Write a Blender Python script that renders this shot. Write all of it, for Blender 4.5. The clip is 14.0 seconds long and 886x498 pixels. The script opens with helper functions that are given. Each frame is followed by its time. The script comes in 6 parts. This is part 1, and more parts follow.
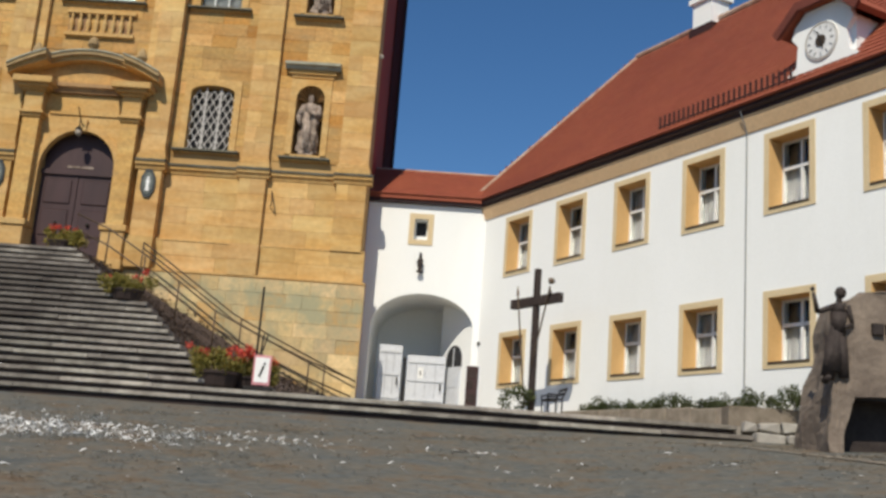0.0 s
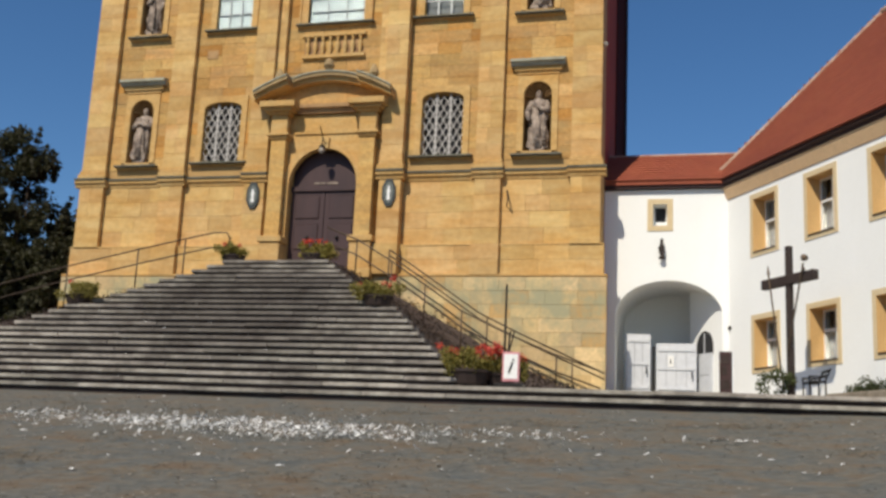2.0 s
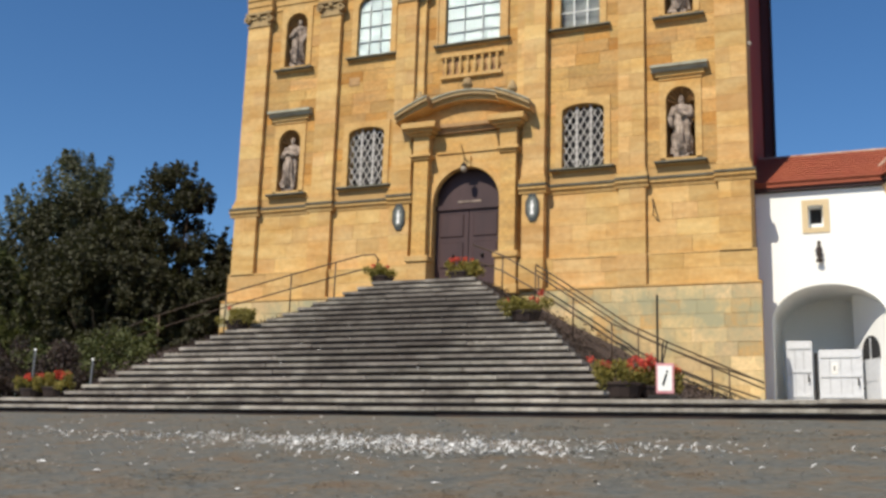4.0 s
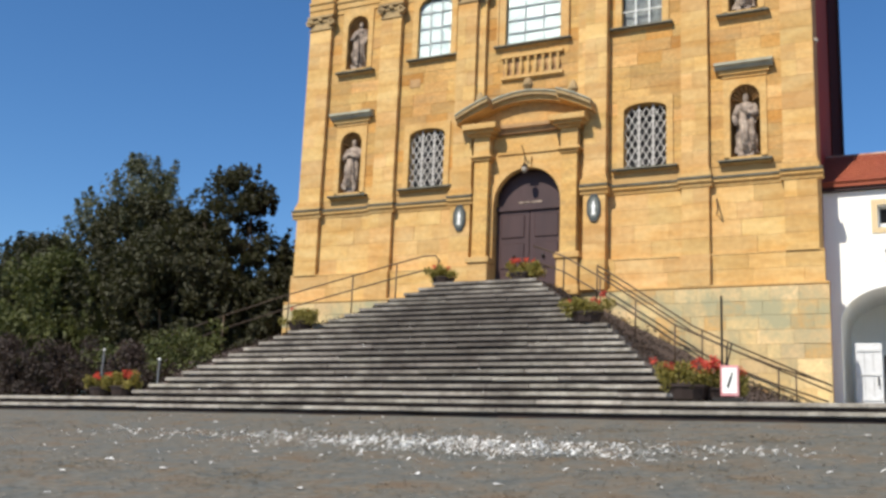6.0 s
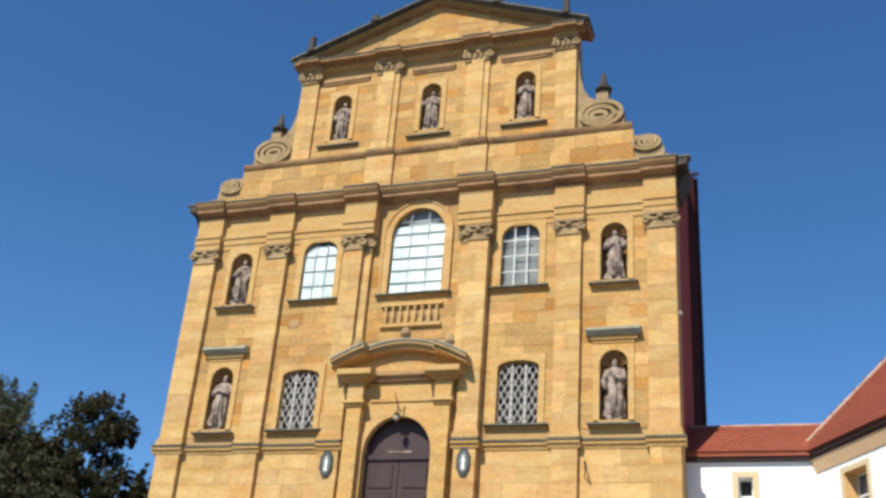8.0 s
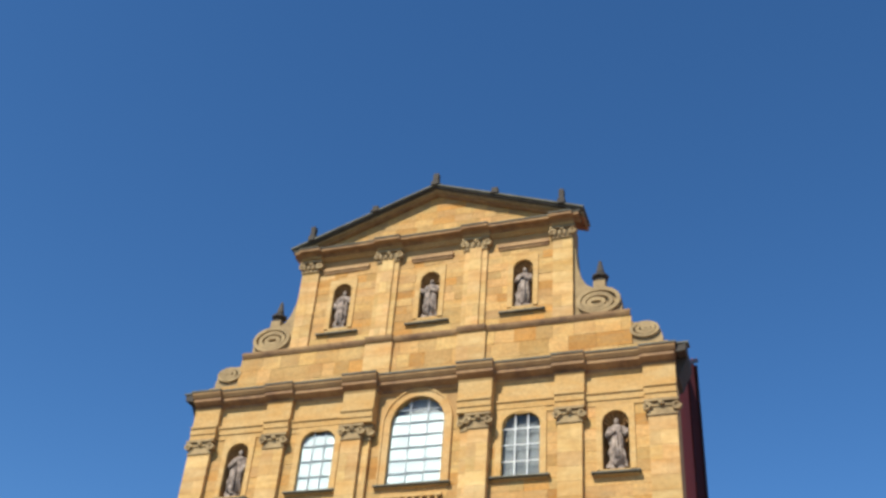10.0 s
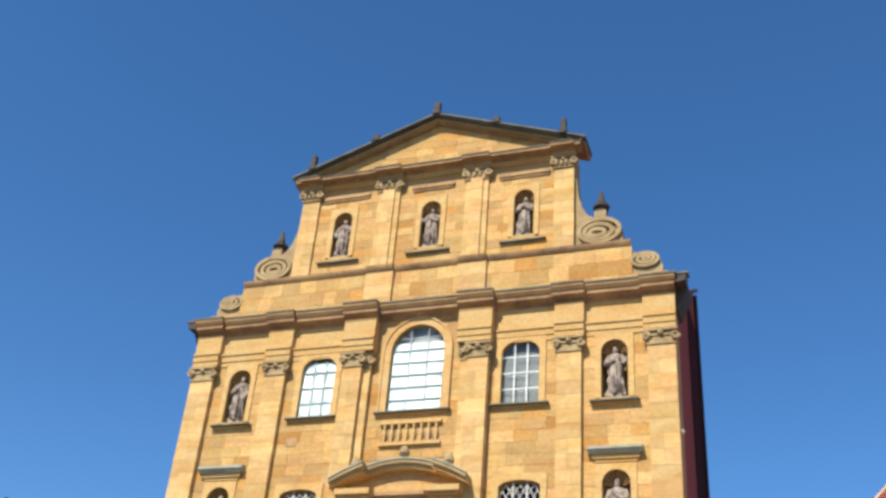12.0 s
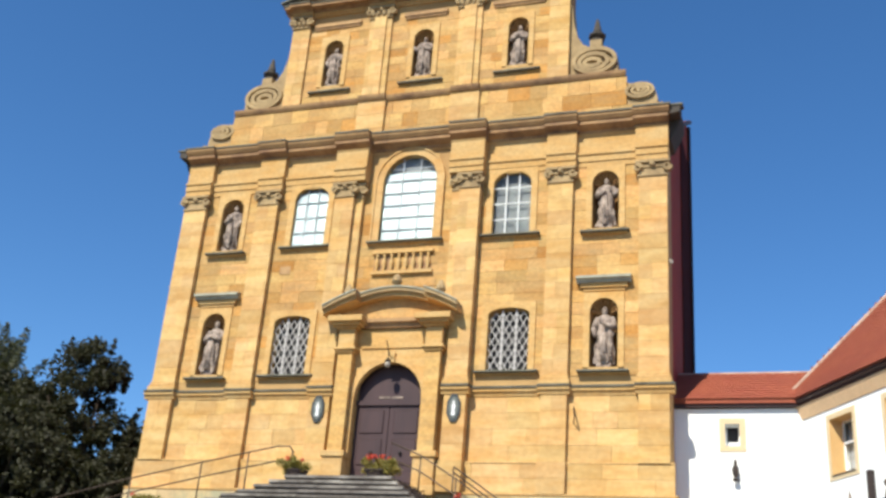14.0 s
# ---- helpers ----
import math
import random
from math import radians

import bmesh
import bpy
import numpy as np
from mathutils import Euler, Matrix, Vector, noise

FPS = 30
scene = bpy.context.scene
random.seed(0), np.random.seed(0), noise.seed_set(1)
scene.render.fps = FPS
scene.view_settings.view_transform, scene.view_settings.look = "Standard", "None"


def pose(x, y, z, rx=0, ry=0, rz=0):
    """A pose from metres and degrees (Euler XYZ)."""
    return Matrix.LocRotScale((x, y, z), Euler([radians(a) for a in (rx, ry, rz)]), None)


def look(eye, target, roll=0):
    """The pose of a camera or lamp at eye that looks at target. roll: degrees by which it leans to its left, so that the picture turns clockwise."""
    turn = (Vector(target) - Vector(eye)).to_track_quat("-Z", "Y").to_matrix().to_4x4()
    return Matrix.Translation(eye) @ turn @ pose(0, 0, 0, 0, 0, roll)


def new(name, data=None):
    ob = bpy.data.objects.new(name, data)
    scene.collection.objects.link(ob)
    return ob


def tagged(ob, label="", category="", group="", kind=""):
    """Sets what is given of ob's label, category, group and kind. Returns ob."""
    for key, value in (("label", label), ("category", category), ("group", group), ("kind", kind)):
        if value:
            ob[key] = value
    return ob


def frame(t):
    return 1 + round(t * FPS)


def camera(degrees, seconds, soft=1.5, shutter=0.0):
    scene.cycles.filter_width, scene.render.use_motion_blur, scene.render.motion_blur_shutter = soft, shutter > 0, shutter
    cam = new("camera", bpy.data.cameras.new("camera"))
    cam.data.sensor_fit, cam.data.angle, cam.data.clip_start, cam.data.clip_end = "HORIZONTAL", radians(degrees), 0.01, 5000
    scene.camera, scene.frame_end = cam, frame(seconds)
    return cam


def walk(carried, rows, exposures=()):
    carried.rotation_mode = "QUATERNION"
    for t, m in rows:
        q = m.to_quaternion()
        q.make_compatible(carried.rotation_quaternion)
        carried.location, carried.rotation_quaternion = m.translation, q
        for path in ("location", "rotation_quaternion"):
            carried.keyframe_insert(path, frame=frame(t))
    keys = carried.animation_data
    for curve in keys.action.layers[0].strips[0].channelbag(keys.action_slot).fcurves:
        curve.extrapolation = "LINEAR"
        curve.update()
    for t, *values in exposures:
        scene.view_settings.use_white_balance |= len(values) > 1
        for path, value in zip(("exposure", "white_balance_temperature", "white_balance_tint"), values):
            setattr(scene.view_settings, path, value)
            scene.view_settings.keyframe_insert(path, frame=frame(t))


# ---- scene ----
# the camera stands in the sloping square and turns
cam = camera(45.97, 14.0, soft=3.0)
EYE = (10.278, -25.5, 0.0)
TURNS = (
    (0.0, 102.70, -4.25, 0.88),
    (0.5, 102.45, -3.85, 4.73),
    (1.0, 101.85, -3.46, 8.40),
    (1.5, 101.57, -2.97, 11.68),
    (2.0, 101.52, -2.66, 14.59),
    (2.5, 101.72, -2.18, 17.44),
    (3.0, 101.81, -1.89, 20.25),
    (3.5, 101.89, -2.13, 21.54),
    (4.0, 102.05, -1.80, 22.92),
    (4.2, 102.01, -1.52, 23.70),
    (5.4, 101.55, -2.05, 26.40),
    (6.3, 103.04, -3.04, 25.66),
    (6.5, 104.75, -3.53, 24.48),
    (7.0, 108.68, -4.46, 21.45),
    (7.5, 112.11, -4.73, 19.29),
    (8.0, 115.92, -4.19, 18.39),
    (8.5, 119.93, -3.63, 18.65),
    (9.0, 123.48, -3.79, 18.85),
    (9.2, 124.71, -3.98, 18.76),
    (10.25, 126.20, -3.95, 18.40),
    (11.3, 125.15, -4.63, 17.71),
    (11.5, 124.69, -5.47, 17.56),
    (12.0, 122.31, -4.20, 18.35),
    (12.5, 121.00, -4.80, 17.28),
    (13.0, 118.89, -4.37, 17.04),
    (13.5, 116.23, -4.24, 17.36),
    (14.0, 113.08, -4.27, 17.84),
)
walk(cam, [(t, pose(*EYE, a, b, c)) for t, a, b, c in TURNS],
     exposures=((0.0, -0.10, 6850, 11), (1.5, -0.10, 6950, 12), (3.0, 0.07, 6850, 12), (4.2, 0.17, 6850, 12), (6.5, 0.40, 6600, 11),
                (9.0, 0.39, 6450, 10), (11.5, 0.60, 6450, 10), (12.5, 0.63, 6500, 10), (14.0, 0.62, 6500, 10)))

# ---------------------------------------------------------------- light
SUN_AZ, SUN_EL = 16.0, 48.0        # degrees to the left of the church's front, and above the horizon
sun_from = Vector((-math.sin(radians(SUN_AZ)) * math.cos(radians(SUN_EL)),
                   -math.cos(radians(SUN_AZ)) * math.cos(radians(SUN_EL)), math.sin(radians(SUN_EL))))
world = bpy.data.worlds.new("sky")
scene.world = world
world.use_nodes = True
wt = world.node_tree
sky = wt.nodes.new("ShaderNodeTexSky")
sky.sky_type, sky.sun_disc = "NISHITA", False
sky.sun_elevation, sky.sun_rotation = radians(SUN_EL), radians(180 + SUN_AZ)
sky.air_density, sky.dust_density, sky.ozone_density, sky.altitude = 1.0, 0.2, 6.0, 500
deep = wt.nodes.new("ShaderNodeHueSaturation")        # the clear, deep blue of a dry autumn noon
deep.inputs["Saturation"].default_value = 1.16
wt.links.new(sky.outputs[0], deep.inputs["Color"])
wt.links.new(deep.outputs[0], wt.nodes["Background"].inputs[0])
wt.nodes["Background"].inputs[1].default_value = 0.107
sun_data = bpy.data.lights.new("sun", "SUN")
sun_data.energy, sun_data.angle, sun_data.color = 4.7, radians(0.5), (1.0, 0.95, 0.835)
sun = new("sun", sun_data)
sun.matrix_world = look(sun_from * 60, (0, 0, 0))


# ---------------------------------------------------------------- materials
def mat(name, base, alt=None, rough=0.8, scale=0.6, fine=14.0, bump=0.25, dist=0.01, metal=0.0, rnd=0.0, island=0.0,
        stain=None, stain_scale=0.35, stain_amount=0.0, spec=0.35, streak=1.0, grain=0.36, patch=None, odd=False, stain_lo=0.5):
    """A weathered surface: two noises between two colours, piece-to-piece change, stains and fine relief."""
    m = bpy.data.materials.new(name)
    m.use_nodes = True
    nt = m.node_tree
    N, L = nt.nodes, nt.links
    bsdf = N["Principled BSDF"]
    geo = N.new("ShaderNodeNewGeometry")
    mp = N.new("ShaderNodeMapping")
    mp.inputs["Scale"].default_value = (1, 1, streak)
    L.new(geo.outputs["Position"], mp.inputs[0])
    n1 = N.new("ShaderNodeTexNoise")
    n1.inputs["Scale"].default_value, n1.inputs["Detail"].default_value, n1.inputs["Roughness"].default_value = scale, 6, 0.65
    L.new(mp.outputs[0], n1.inputs["Vector"])
    n2 = N.new("ShaderNodeTexNoise")
    n2.inputs["Scale"].default_value, n2.inputs["Detail"].default_value = fine, 5
    L.new(geo.outputs["Position"], n2.inputs["Vector"])
    alt = alt or tuple(c * 0.72 for c in base)
    ramp = N.new("ShaderNodeMapRange")
    ramp.inputs[1].default_value, ramp.inputs[2].default_value = 0.32, 0.68
    L.new(n1.outputs["Fac"], ramp.inputs[0])
    mix = N.new("ShaderNodeMix")
    mix.data_type = "RGBA"
    mix.inputs[6].default_value, mix.inputs[7].default_value = (*base, 1), (*alt, 1)
    L.new(ramp.outputs[0], mix.inputs[0])
    col = mix.outputs[2]
    hsv = N.new("ShaderNodeHueSaturation")
    val = N.new("ShaderNodeMath")
    val.operation = "MULTIPLY_ADD"
    val.inputs[1].default_value, val.inputs[2].default_value = grain, 1.0 - grain / 2
    L.new(n2.outputs["Fac"], val.inputs[0])
    L.new(col, hsv.inputs["Color"])
    L.new(val.outputs[0], hsv.inputs["Value"])
    col = hsv.outputs[0]
    if rnd or island:
        src = N.new("ShaderNodeObjectInfo").outputs["Random"] if rnd else geo.outputs["Random Per Island"]
        amount = rnd or island
        h2 = N.new("ShaderNodeHueSaturation")
        v2 = N.new("ShaderNodeMath")
        v2.operation = "MULTIPLY_ADD"
        v2.inputs[1].default_value, v2.inputs[2].default_value = amount, 1.0 - amount / 2
        L.new(src, v2.inputs[0])
        w2 = N.new("ShaderNodeTexWhiteNoise")
        w2.noise_dimensions = "1D"
        L.new(src, w2.inputs["W"])
        u2 = N.new("ShaderNodeMath")
        u2.operation = "MULTIPLY_ADD"
        u2.inputs[1].default_value, u2.inputs[2].default_value = 0.010 * amount / 0.25, 0.5 - 0.0065 * amount / 0.25
        L.new(w2.outputs["Value"], u2.inputs[0])
        L.new(u2.outputs[0], h2.inputs["Hue"])
        L.new(v2.outputs[0], h2.inputs["Value"])
        L.new(col, h2.inputs["Color"])
        col = h2.outputs[0]
        if amount > 0.2 and odd:   # here and there a replaced, paler or a deeper-toned piece
            cr = N.new("ShaderNodeValToRGB")
            cr.color_ramp.elements[0].position, cr.color_ramp.elements[0].color = 0.0, (1.0, 1.0, 1.0, 1)
            cr.color_ramp.elements[1].position, cr.color_ramp.elements[1].color = 0.10, (0.93, 0.90, 0.85, 1)
            e = cr.color_ramp.elements.new(0.74)
            e.color = (0.93, 0.90, 0.85, 1)
            e = cr.color_ramp.elements.new(0.9)
            e.color = (0.86, 0.65, 0.46, 1)
            L.new(w2.outputs["Value"], cr.inputs[0])
            mu = N.new("ShaderNodeMix")
            mu.data_type, mu.blend_type = "RGBA", "MULTIPLY"
            mu.inputs[0].default_value = 1.0
            L.new(col, mu.inputs[6])
            L.new(cr.outputs[0], mu.inputs[7])
            col = mu.outputs[2]
    if stain:
        n3 = N.new("ShaderNodeTexNoise")
        n3.inputs["Scale"].default_value, n3.inputs["Detail"].default_value, n3.inputs["Roughness"].default_value = stain_scale, 7, 0.7
        L.new(mp.outputs[0], n3.inputs["Vector"])
        r3 = N.new("ShaderNodeMapRange")
        r3.inputs[1].default_value, r3.inputs[2].default_value, r3.inputs[4].default_value = stain_lo, stain_lo + 0.18, stain_amount
        L.new(n3.outputs["Fac"], r3.inputs[0])
        m3 = N.new("ShaderNodeMix")
        m3.data_type = "RGBA"
        m3.inputs[7].default_value = (*stain, 1)
        L.new(r3.outputs[0], m3.inputs[0])
        L.new(col, m3.inputs[6])
        col = m3.outputs[2]
    if patch:                # one broad, ragged darker patch round a spot: centre, reach, colour
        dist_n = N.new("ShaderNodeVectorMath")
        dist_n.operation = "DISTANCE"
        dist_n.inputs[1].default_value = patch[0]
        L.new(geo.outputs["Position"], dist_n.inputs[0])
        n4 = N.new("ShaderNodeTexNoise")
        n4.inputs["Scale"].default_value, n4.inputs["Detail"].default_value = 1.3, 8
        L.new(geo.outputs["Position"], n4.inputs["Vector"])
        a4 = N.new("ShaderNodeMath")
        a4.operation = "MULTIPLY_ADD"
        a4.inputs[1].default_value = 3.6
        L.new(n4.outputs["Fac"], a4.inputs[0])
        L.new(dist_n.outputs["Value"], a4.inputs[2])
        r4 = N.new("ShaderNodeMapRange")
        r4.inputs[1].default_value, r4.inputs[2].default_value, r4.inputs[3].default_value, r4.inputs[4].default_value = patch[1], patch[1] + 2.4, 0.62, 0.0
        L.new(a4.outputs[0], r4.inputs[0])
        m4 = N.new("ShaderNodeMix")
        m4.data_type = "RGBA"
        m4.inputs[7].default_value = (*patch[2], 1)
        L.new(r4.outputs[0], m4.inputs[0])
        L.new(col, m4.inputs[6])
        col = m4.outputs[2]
    L.new(col, bsdf.inputs["Base Color"])
    bsdf.inputs["Roughness"].default_value, bsdf.inputs["Metallic"].default_value = rough, metal
    bsdf.inputs["Specular IOR Level"].default_value = spec
    if bump:
        b = N.new("ShaderNodeBump")
        b.inputs["Strength"].default_value, b.inputs["Distance"].default_value = bump, dist
        L.new(n2.outputs["Fac"], b.inputs["Height"])
        L.new(b.outputs[0], bsdf.inputs["Normal"])
    return m


SAND = dict(alt=(0.50, 0.280, 0.086), rough=0.92, scale=0.75, streak=3.4, fine=7, bump=0.45, dist=0.015, stain=(0.40, 0.22, 0.075), stain_amount=0.55, stain_scale=0.8, stain_lo=0.52, grain=0.45, odd=True)
STONE = mat("sandstone_block", (0.60, 0.415, 0.182), rnd=0.26, **{**SAND, "odd": False})
STONE_I = mat("sandstone", (0.55, 0.382, 0.155), island=0.34, **{**SAND, "fine": 11, "grain": 0.75, "stain": (0.31, 0.205, 0.095), "stain_amount": 0.6, "stain_lo": 0.5})
TRIM = mat("sandstone_trim", (0.525, 0.36, 0.158), island=0.14, **{**SAND, "fine": 11, "grain": 0.6})
JOINT = mat("lime_joint", (0.50, 0.32, 0.13), (0.34, 0.20, 0.08), rough=0.95, fine=20)
OLD = mat("mossy_plinth_stone", (0.68, 0.53, 0.29), (0.58, 0.42, 0.20), rnd=0.38, rough=0.95, scale=0.9, stain=(0.33, 0.32, 0.20), stain_scale=0.9, stain_amount=0.9, stain_lo=0.44, odd=True, grain=0.5)
HOOD = mat("green_grey_slab", (0.42, 0.42, 0.33), (0.27, 0.26, 0.20), rough=0.95, spec=0.1, scale=3, fine=12)
LEAD = mat("weathered_slab", (0.19, 0.185, 0.145), (0.10, 0.092, 0.07), rough=0.95, spec=0.08, scale=2.0, fine=12, island=0.1)
WEATHER = mat("grey_weathered_sandstone", (0.42, 0.30, 0.15), (0.25, 0.175, 0.09), rough=0.95, scale=1.5, fine=9, grain=0.6, bump=0.5, dist=0.02)
EDGE = mat("black_weathered_stone", (0.085, 0.072, 0.056), (0.05, 0.042, 0.034), rough=0.9, scale=2, grain=0.5)
CORN = mat("weathered_shaded_cornice", (0.43, 0.265, 0.12), (0.23, 0.125, 0.065), rough=0.9, scale=1.4, stain=(0.10, 0.07, 0.05), stain_amount=0.6, island=0.1)
SLAB = mat("brown_cornice_slab", (0.45, 0.275, 0.12), (0.30, 0.17, 0.075), rough=0.9, scale=1.6, stain=(0.14, 0.095, 0.06), stain_amount=0.45, island=0.1)
FIGURE = mat("carved_grey_stone", (0.46, 0.37, 0.295), (0.12, 0.088, 0.07), rough=0.92, scale=5, fine=14, bump=0.9, dist=0.05, grain=0.7)
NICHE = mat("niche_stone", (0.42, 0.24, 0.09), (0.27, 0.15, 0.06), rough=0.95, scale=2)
FLANK = mat("red_plaster", (0.38, 0.048, 0.018), (0.29, 0.034, 0.014), rough=0.9, scale=0.5)
WHITE = mat("white_plaster", (0.86, 0.87, 0.85), (0.82, 0.83, 0.80), rough=0.9, scale=0.4, fine=22, bump=0.06, dist=0.004, grain=0.10, stain=(0.66, 0.65, 0.60), stain_amount=0.14, streak=0.3)
OCHRE = mat("ochre_paint", (0.72, 0.46, 0.20), (0.66, 0.40, 0.16), rough=0.85, scale=1.5, fine=30, bump=0.1)
PALE = mat("pale_ochre_paint", (0.66, 0.53, 0.33), (0.60, 0.47, 0.28), rough=0.85, scale=1.5, fine=30, bump=0.1)
TILE = mat("red_roof_tile", (0.305, 0.082, 0.040), (0.24, 0.060, 0.033), rough=0.8, scale=0.5, fine=6, bump=0.1, dist=0.01, island=0.09)
DARKRED = mat("flank_shade_red", (0.075, 0.012, 0.009), (0.05, 0.009, 0.007), rough=0.95, spec=0.05, scale=1.0)
HOODRED = mat("dark_red_hood_tile", (0.17, 0.045, 0.030), (0.11, 0.030, 0.022), rough=0.8, scale=2)
RIDGE = mat("mortared_ridge", (0.48, 0.36, 0.27), (0.30, 0.15, 0.10), rough=0.9, scale=3)
EAVE = mat("dark_brown_wood", (0.05, 0.022, 0.02), rough=0.6, scale=3)
SOFFIT = mat("tan_boards", (0.72, 0.50, 0.29), (0.66, 0.44, 0.25), rough=0.7, scale=2)
DOOR = mat("purple_brown_oak", (0.062, 0.032, 0.032), (0.040, 0.021, 0.022), rough=0.55, scale=2.5, fine=30, bump=0.3, dist=0.004, streak=0.15)
IRON = mat("dark_iron", (0.035, 0.032, 0.03), rough=0.5, scale=8, metal=0.6)
RAIL = mat("brown_steel", (0.11, 0.076, 0.05), (0.07, 0.048, 0.032), rough=0.45, scale=5, metal=0.5)
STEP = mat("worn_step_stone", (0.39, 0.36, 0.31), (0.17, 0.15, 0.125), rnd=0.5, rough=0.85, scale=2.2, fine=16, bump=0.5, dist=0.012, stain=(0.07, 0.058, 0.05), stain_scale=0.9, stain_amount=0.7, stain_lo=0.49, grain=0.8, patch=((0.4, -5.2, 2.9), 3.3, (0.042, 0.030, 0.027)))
# near black, with the shade under the slab noses put into the colour
RISER = mat("shade_dark_riser_stone", (0.052, 0.036, 0.032), (0.024, 0.017, 0.015), rough=0.95, scale=2.5, fine=16)
ASPHALT = mat("worn_square_surface", (0.082, 0.090, 0.087), (0.140, 0.122, 0.090), rough=0.95, scale=1.9, fine=9, bump=0.8, dist=0.04, stain=(0.115, 0.075, 0.045), stain_scale=1.9, stain_amount=0.8, stain_lo=0.50, grain=1.2)
GRAVEL = mat("terrace_paving", (0.33, 0.30, 0.26), (0.24, 0.22, 0.19), rough=0.95, scale=1.5, fine=12)
PAPER = mat("white_paper", (0.85, 0.85, 0.83), (0.75, 0.75, 0.72), rough=0.8, bump=0)
GREYPAINT = mat("light_grey_paint", (0.62, 0.64, 0.66), (0.55, 0.57, 0.60), rough=0.5, scale=1.5, bump=0.08)
WOODWHITE = mat("white_window_paint", (0.80, 0.80, 0.78), (0.70, 0.70, 0.68), rough=0.45, scale=4, bump=0.05)
BARS = mat("grey_glazing_bars", (0.36, 0.38, 0.39), (0.28, 0.30, 0.31), rough=0.5)
LATTICE = mat("pale_grey_iron", (0.60, 0.57, 0.53), (0.45, 0.42, 0.38), rough=0.5)
BLIND = mat("white_blind", (0.37, 0.415, 0.425), (0.28, 0.33, 0.345), rough=0.5, scale=1.2, bump=0.05)
CURTAIN = mat("net_curtain", (0.36, 0.36, 0.37), (0.22, 0.22, 0.23), rough=0.9, scale=6, streak=0.1)
GREYGLASS = mat("grey_pane_backing", (0.18, 0.19, 0.19), (0.13, 0.135, 0.14), rough=0.4, scale=1.5)
# backing plates behind openings; the darkness of unlit interiors is put into the colour
DARK = mat("unlit_interior_black", (0.03, 0.03, 0.032), rough=0.9)
CROSSW = mat("dark_timber", (0.045, 0.032, 0.028), (0.03, 0.02, 0.018), rough=0.75, scale=3, streak=0.2)
BARK = mat("bark", (0.10, 0.075, 0.05), rough=0.95, scale=5, fine=18, bump=0.6, streak=0.3)
SOIL = mat("bare_bank_earth", (0.085, 0.06, 0.05), (0.055, 0.04, 0.034), rough=1, scale=2)
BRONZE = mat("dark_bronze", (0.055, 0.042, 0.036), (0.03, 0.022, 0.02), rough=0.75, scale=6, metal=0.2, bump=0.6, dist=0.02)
ROCK = mat("grey_brown_rock", (0.25, 0.20, 0.155), (0.13, 0.10, 0.08), rough=0.95, scale=2.2, fine=10, bump=0.8, dist=0.03)
EDGING = mat("weathered_edging", (0.30, 0.255, 0.20), (0.17, 0.14, 0.105), rough=0.95, scale=3, rnd=0.25, stain=(0.10, 0.085, 0.06), stain_amount=0.6, stain_scale=2.5)
CURB = mat("pale_curb_stone", (0.40, 0.38, 0.34), (0.28, 0.26, 0.23), rough=0.9, scale=3, rnd=0.2)
POT = mat("dark_planter", (0.04, 0.026, 0.022), rough=0.7)
REDPAINT = mat("faded_red_paint", (0.55, 0.16, 0.17), (0.62, 0.30, 0.32), rough=0.6)
BLACK = mat("black_paint", (0.02, 0.02, 0.02), rough=0.5)
FLATGREY = mat("dull_grey_enamel", (0.20, 0.21, 0.22), (0.14, 0.15, 0.16), rough=0.5)
PALEGREY = mat("tan_clock_paint", (0.42, 0.37, 0.30), (0.34, 0.29, 0.23), rough=0.6)
OVALFIELD = mat("grey_green_enamel", (0.15, 0.165, 0.145), (0.10, 0.11, 0.10), rough=0.5, scale=6)
OVAL = mat("grey_blue_enamel", (0.055, 0.06, 0.055), (0.035, 0.04, 0.038), rough=0.4)
FIELD = mat("meadow_ground", (0.07, 0.075, 0.035), (0.05, 0.055, 0.025), rough=1, scale=0.1)


def leafy(name, a, b):
    m = mat(name, a, b, rough=0.6, scale=0.8, fine=5, bump=0, island=0.5, spec=0.3)
    n = m.node_tree.nodes
    tr = n.new("ShaderNodeBsdfTranslucent")
    tr.inputs[0].default_value = (a[0] * 1.2, a[1] * 1.3, a[2] * 0.8, 1)
    mx = n.new("ShaderNodeMixShader")
    mx.inputs[0].default_value = 0.25
    out = n["Material Output"]
    m.node_tree.links.new(n["Principled BSDF"].outputs[0], mx.inputs[1])
    m.node_tree.links.new(tr.outputs[0], mx.inputs[2])
    m.node_tree.links.new(mx.outputs[0], out.inputs[0])
    return m


LEAF = leafy("tree_leaves", (0.052, 0.052, 0.022), (0.030, 0.029, 0.013))
LEAF2 = leafy("grey_green_leaves", (0.125, 0.13, 0.078), (0.07, 0.074, 0.044))
SHRUB = leafy("shrub_leaves", (0.105, 0.115, 0.038), (0.055, 0.064, 0.022))
HEDGE = leafy("purple_brown_ground_cover", (0.060, 0.040, 0.034), (0.035, 0.026, 0.022))
HEDGEGREEN = leafy("hedge_leaves", (0.075, 0.09, 0.035), (0.04, 0.05, 0.02))
PLANT = leafy("geranium_leaves", (0.30, 0.25, 0.06), (0.17, 0.15, 0.04))
PETAL = leafy("red_geranium", (0.66, 0.12, 0.07), (0.50, 0.07, 0.045))


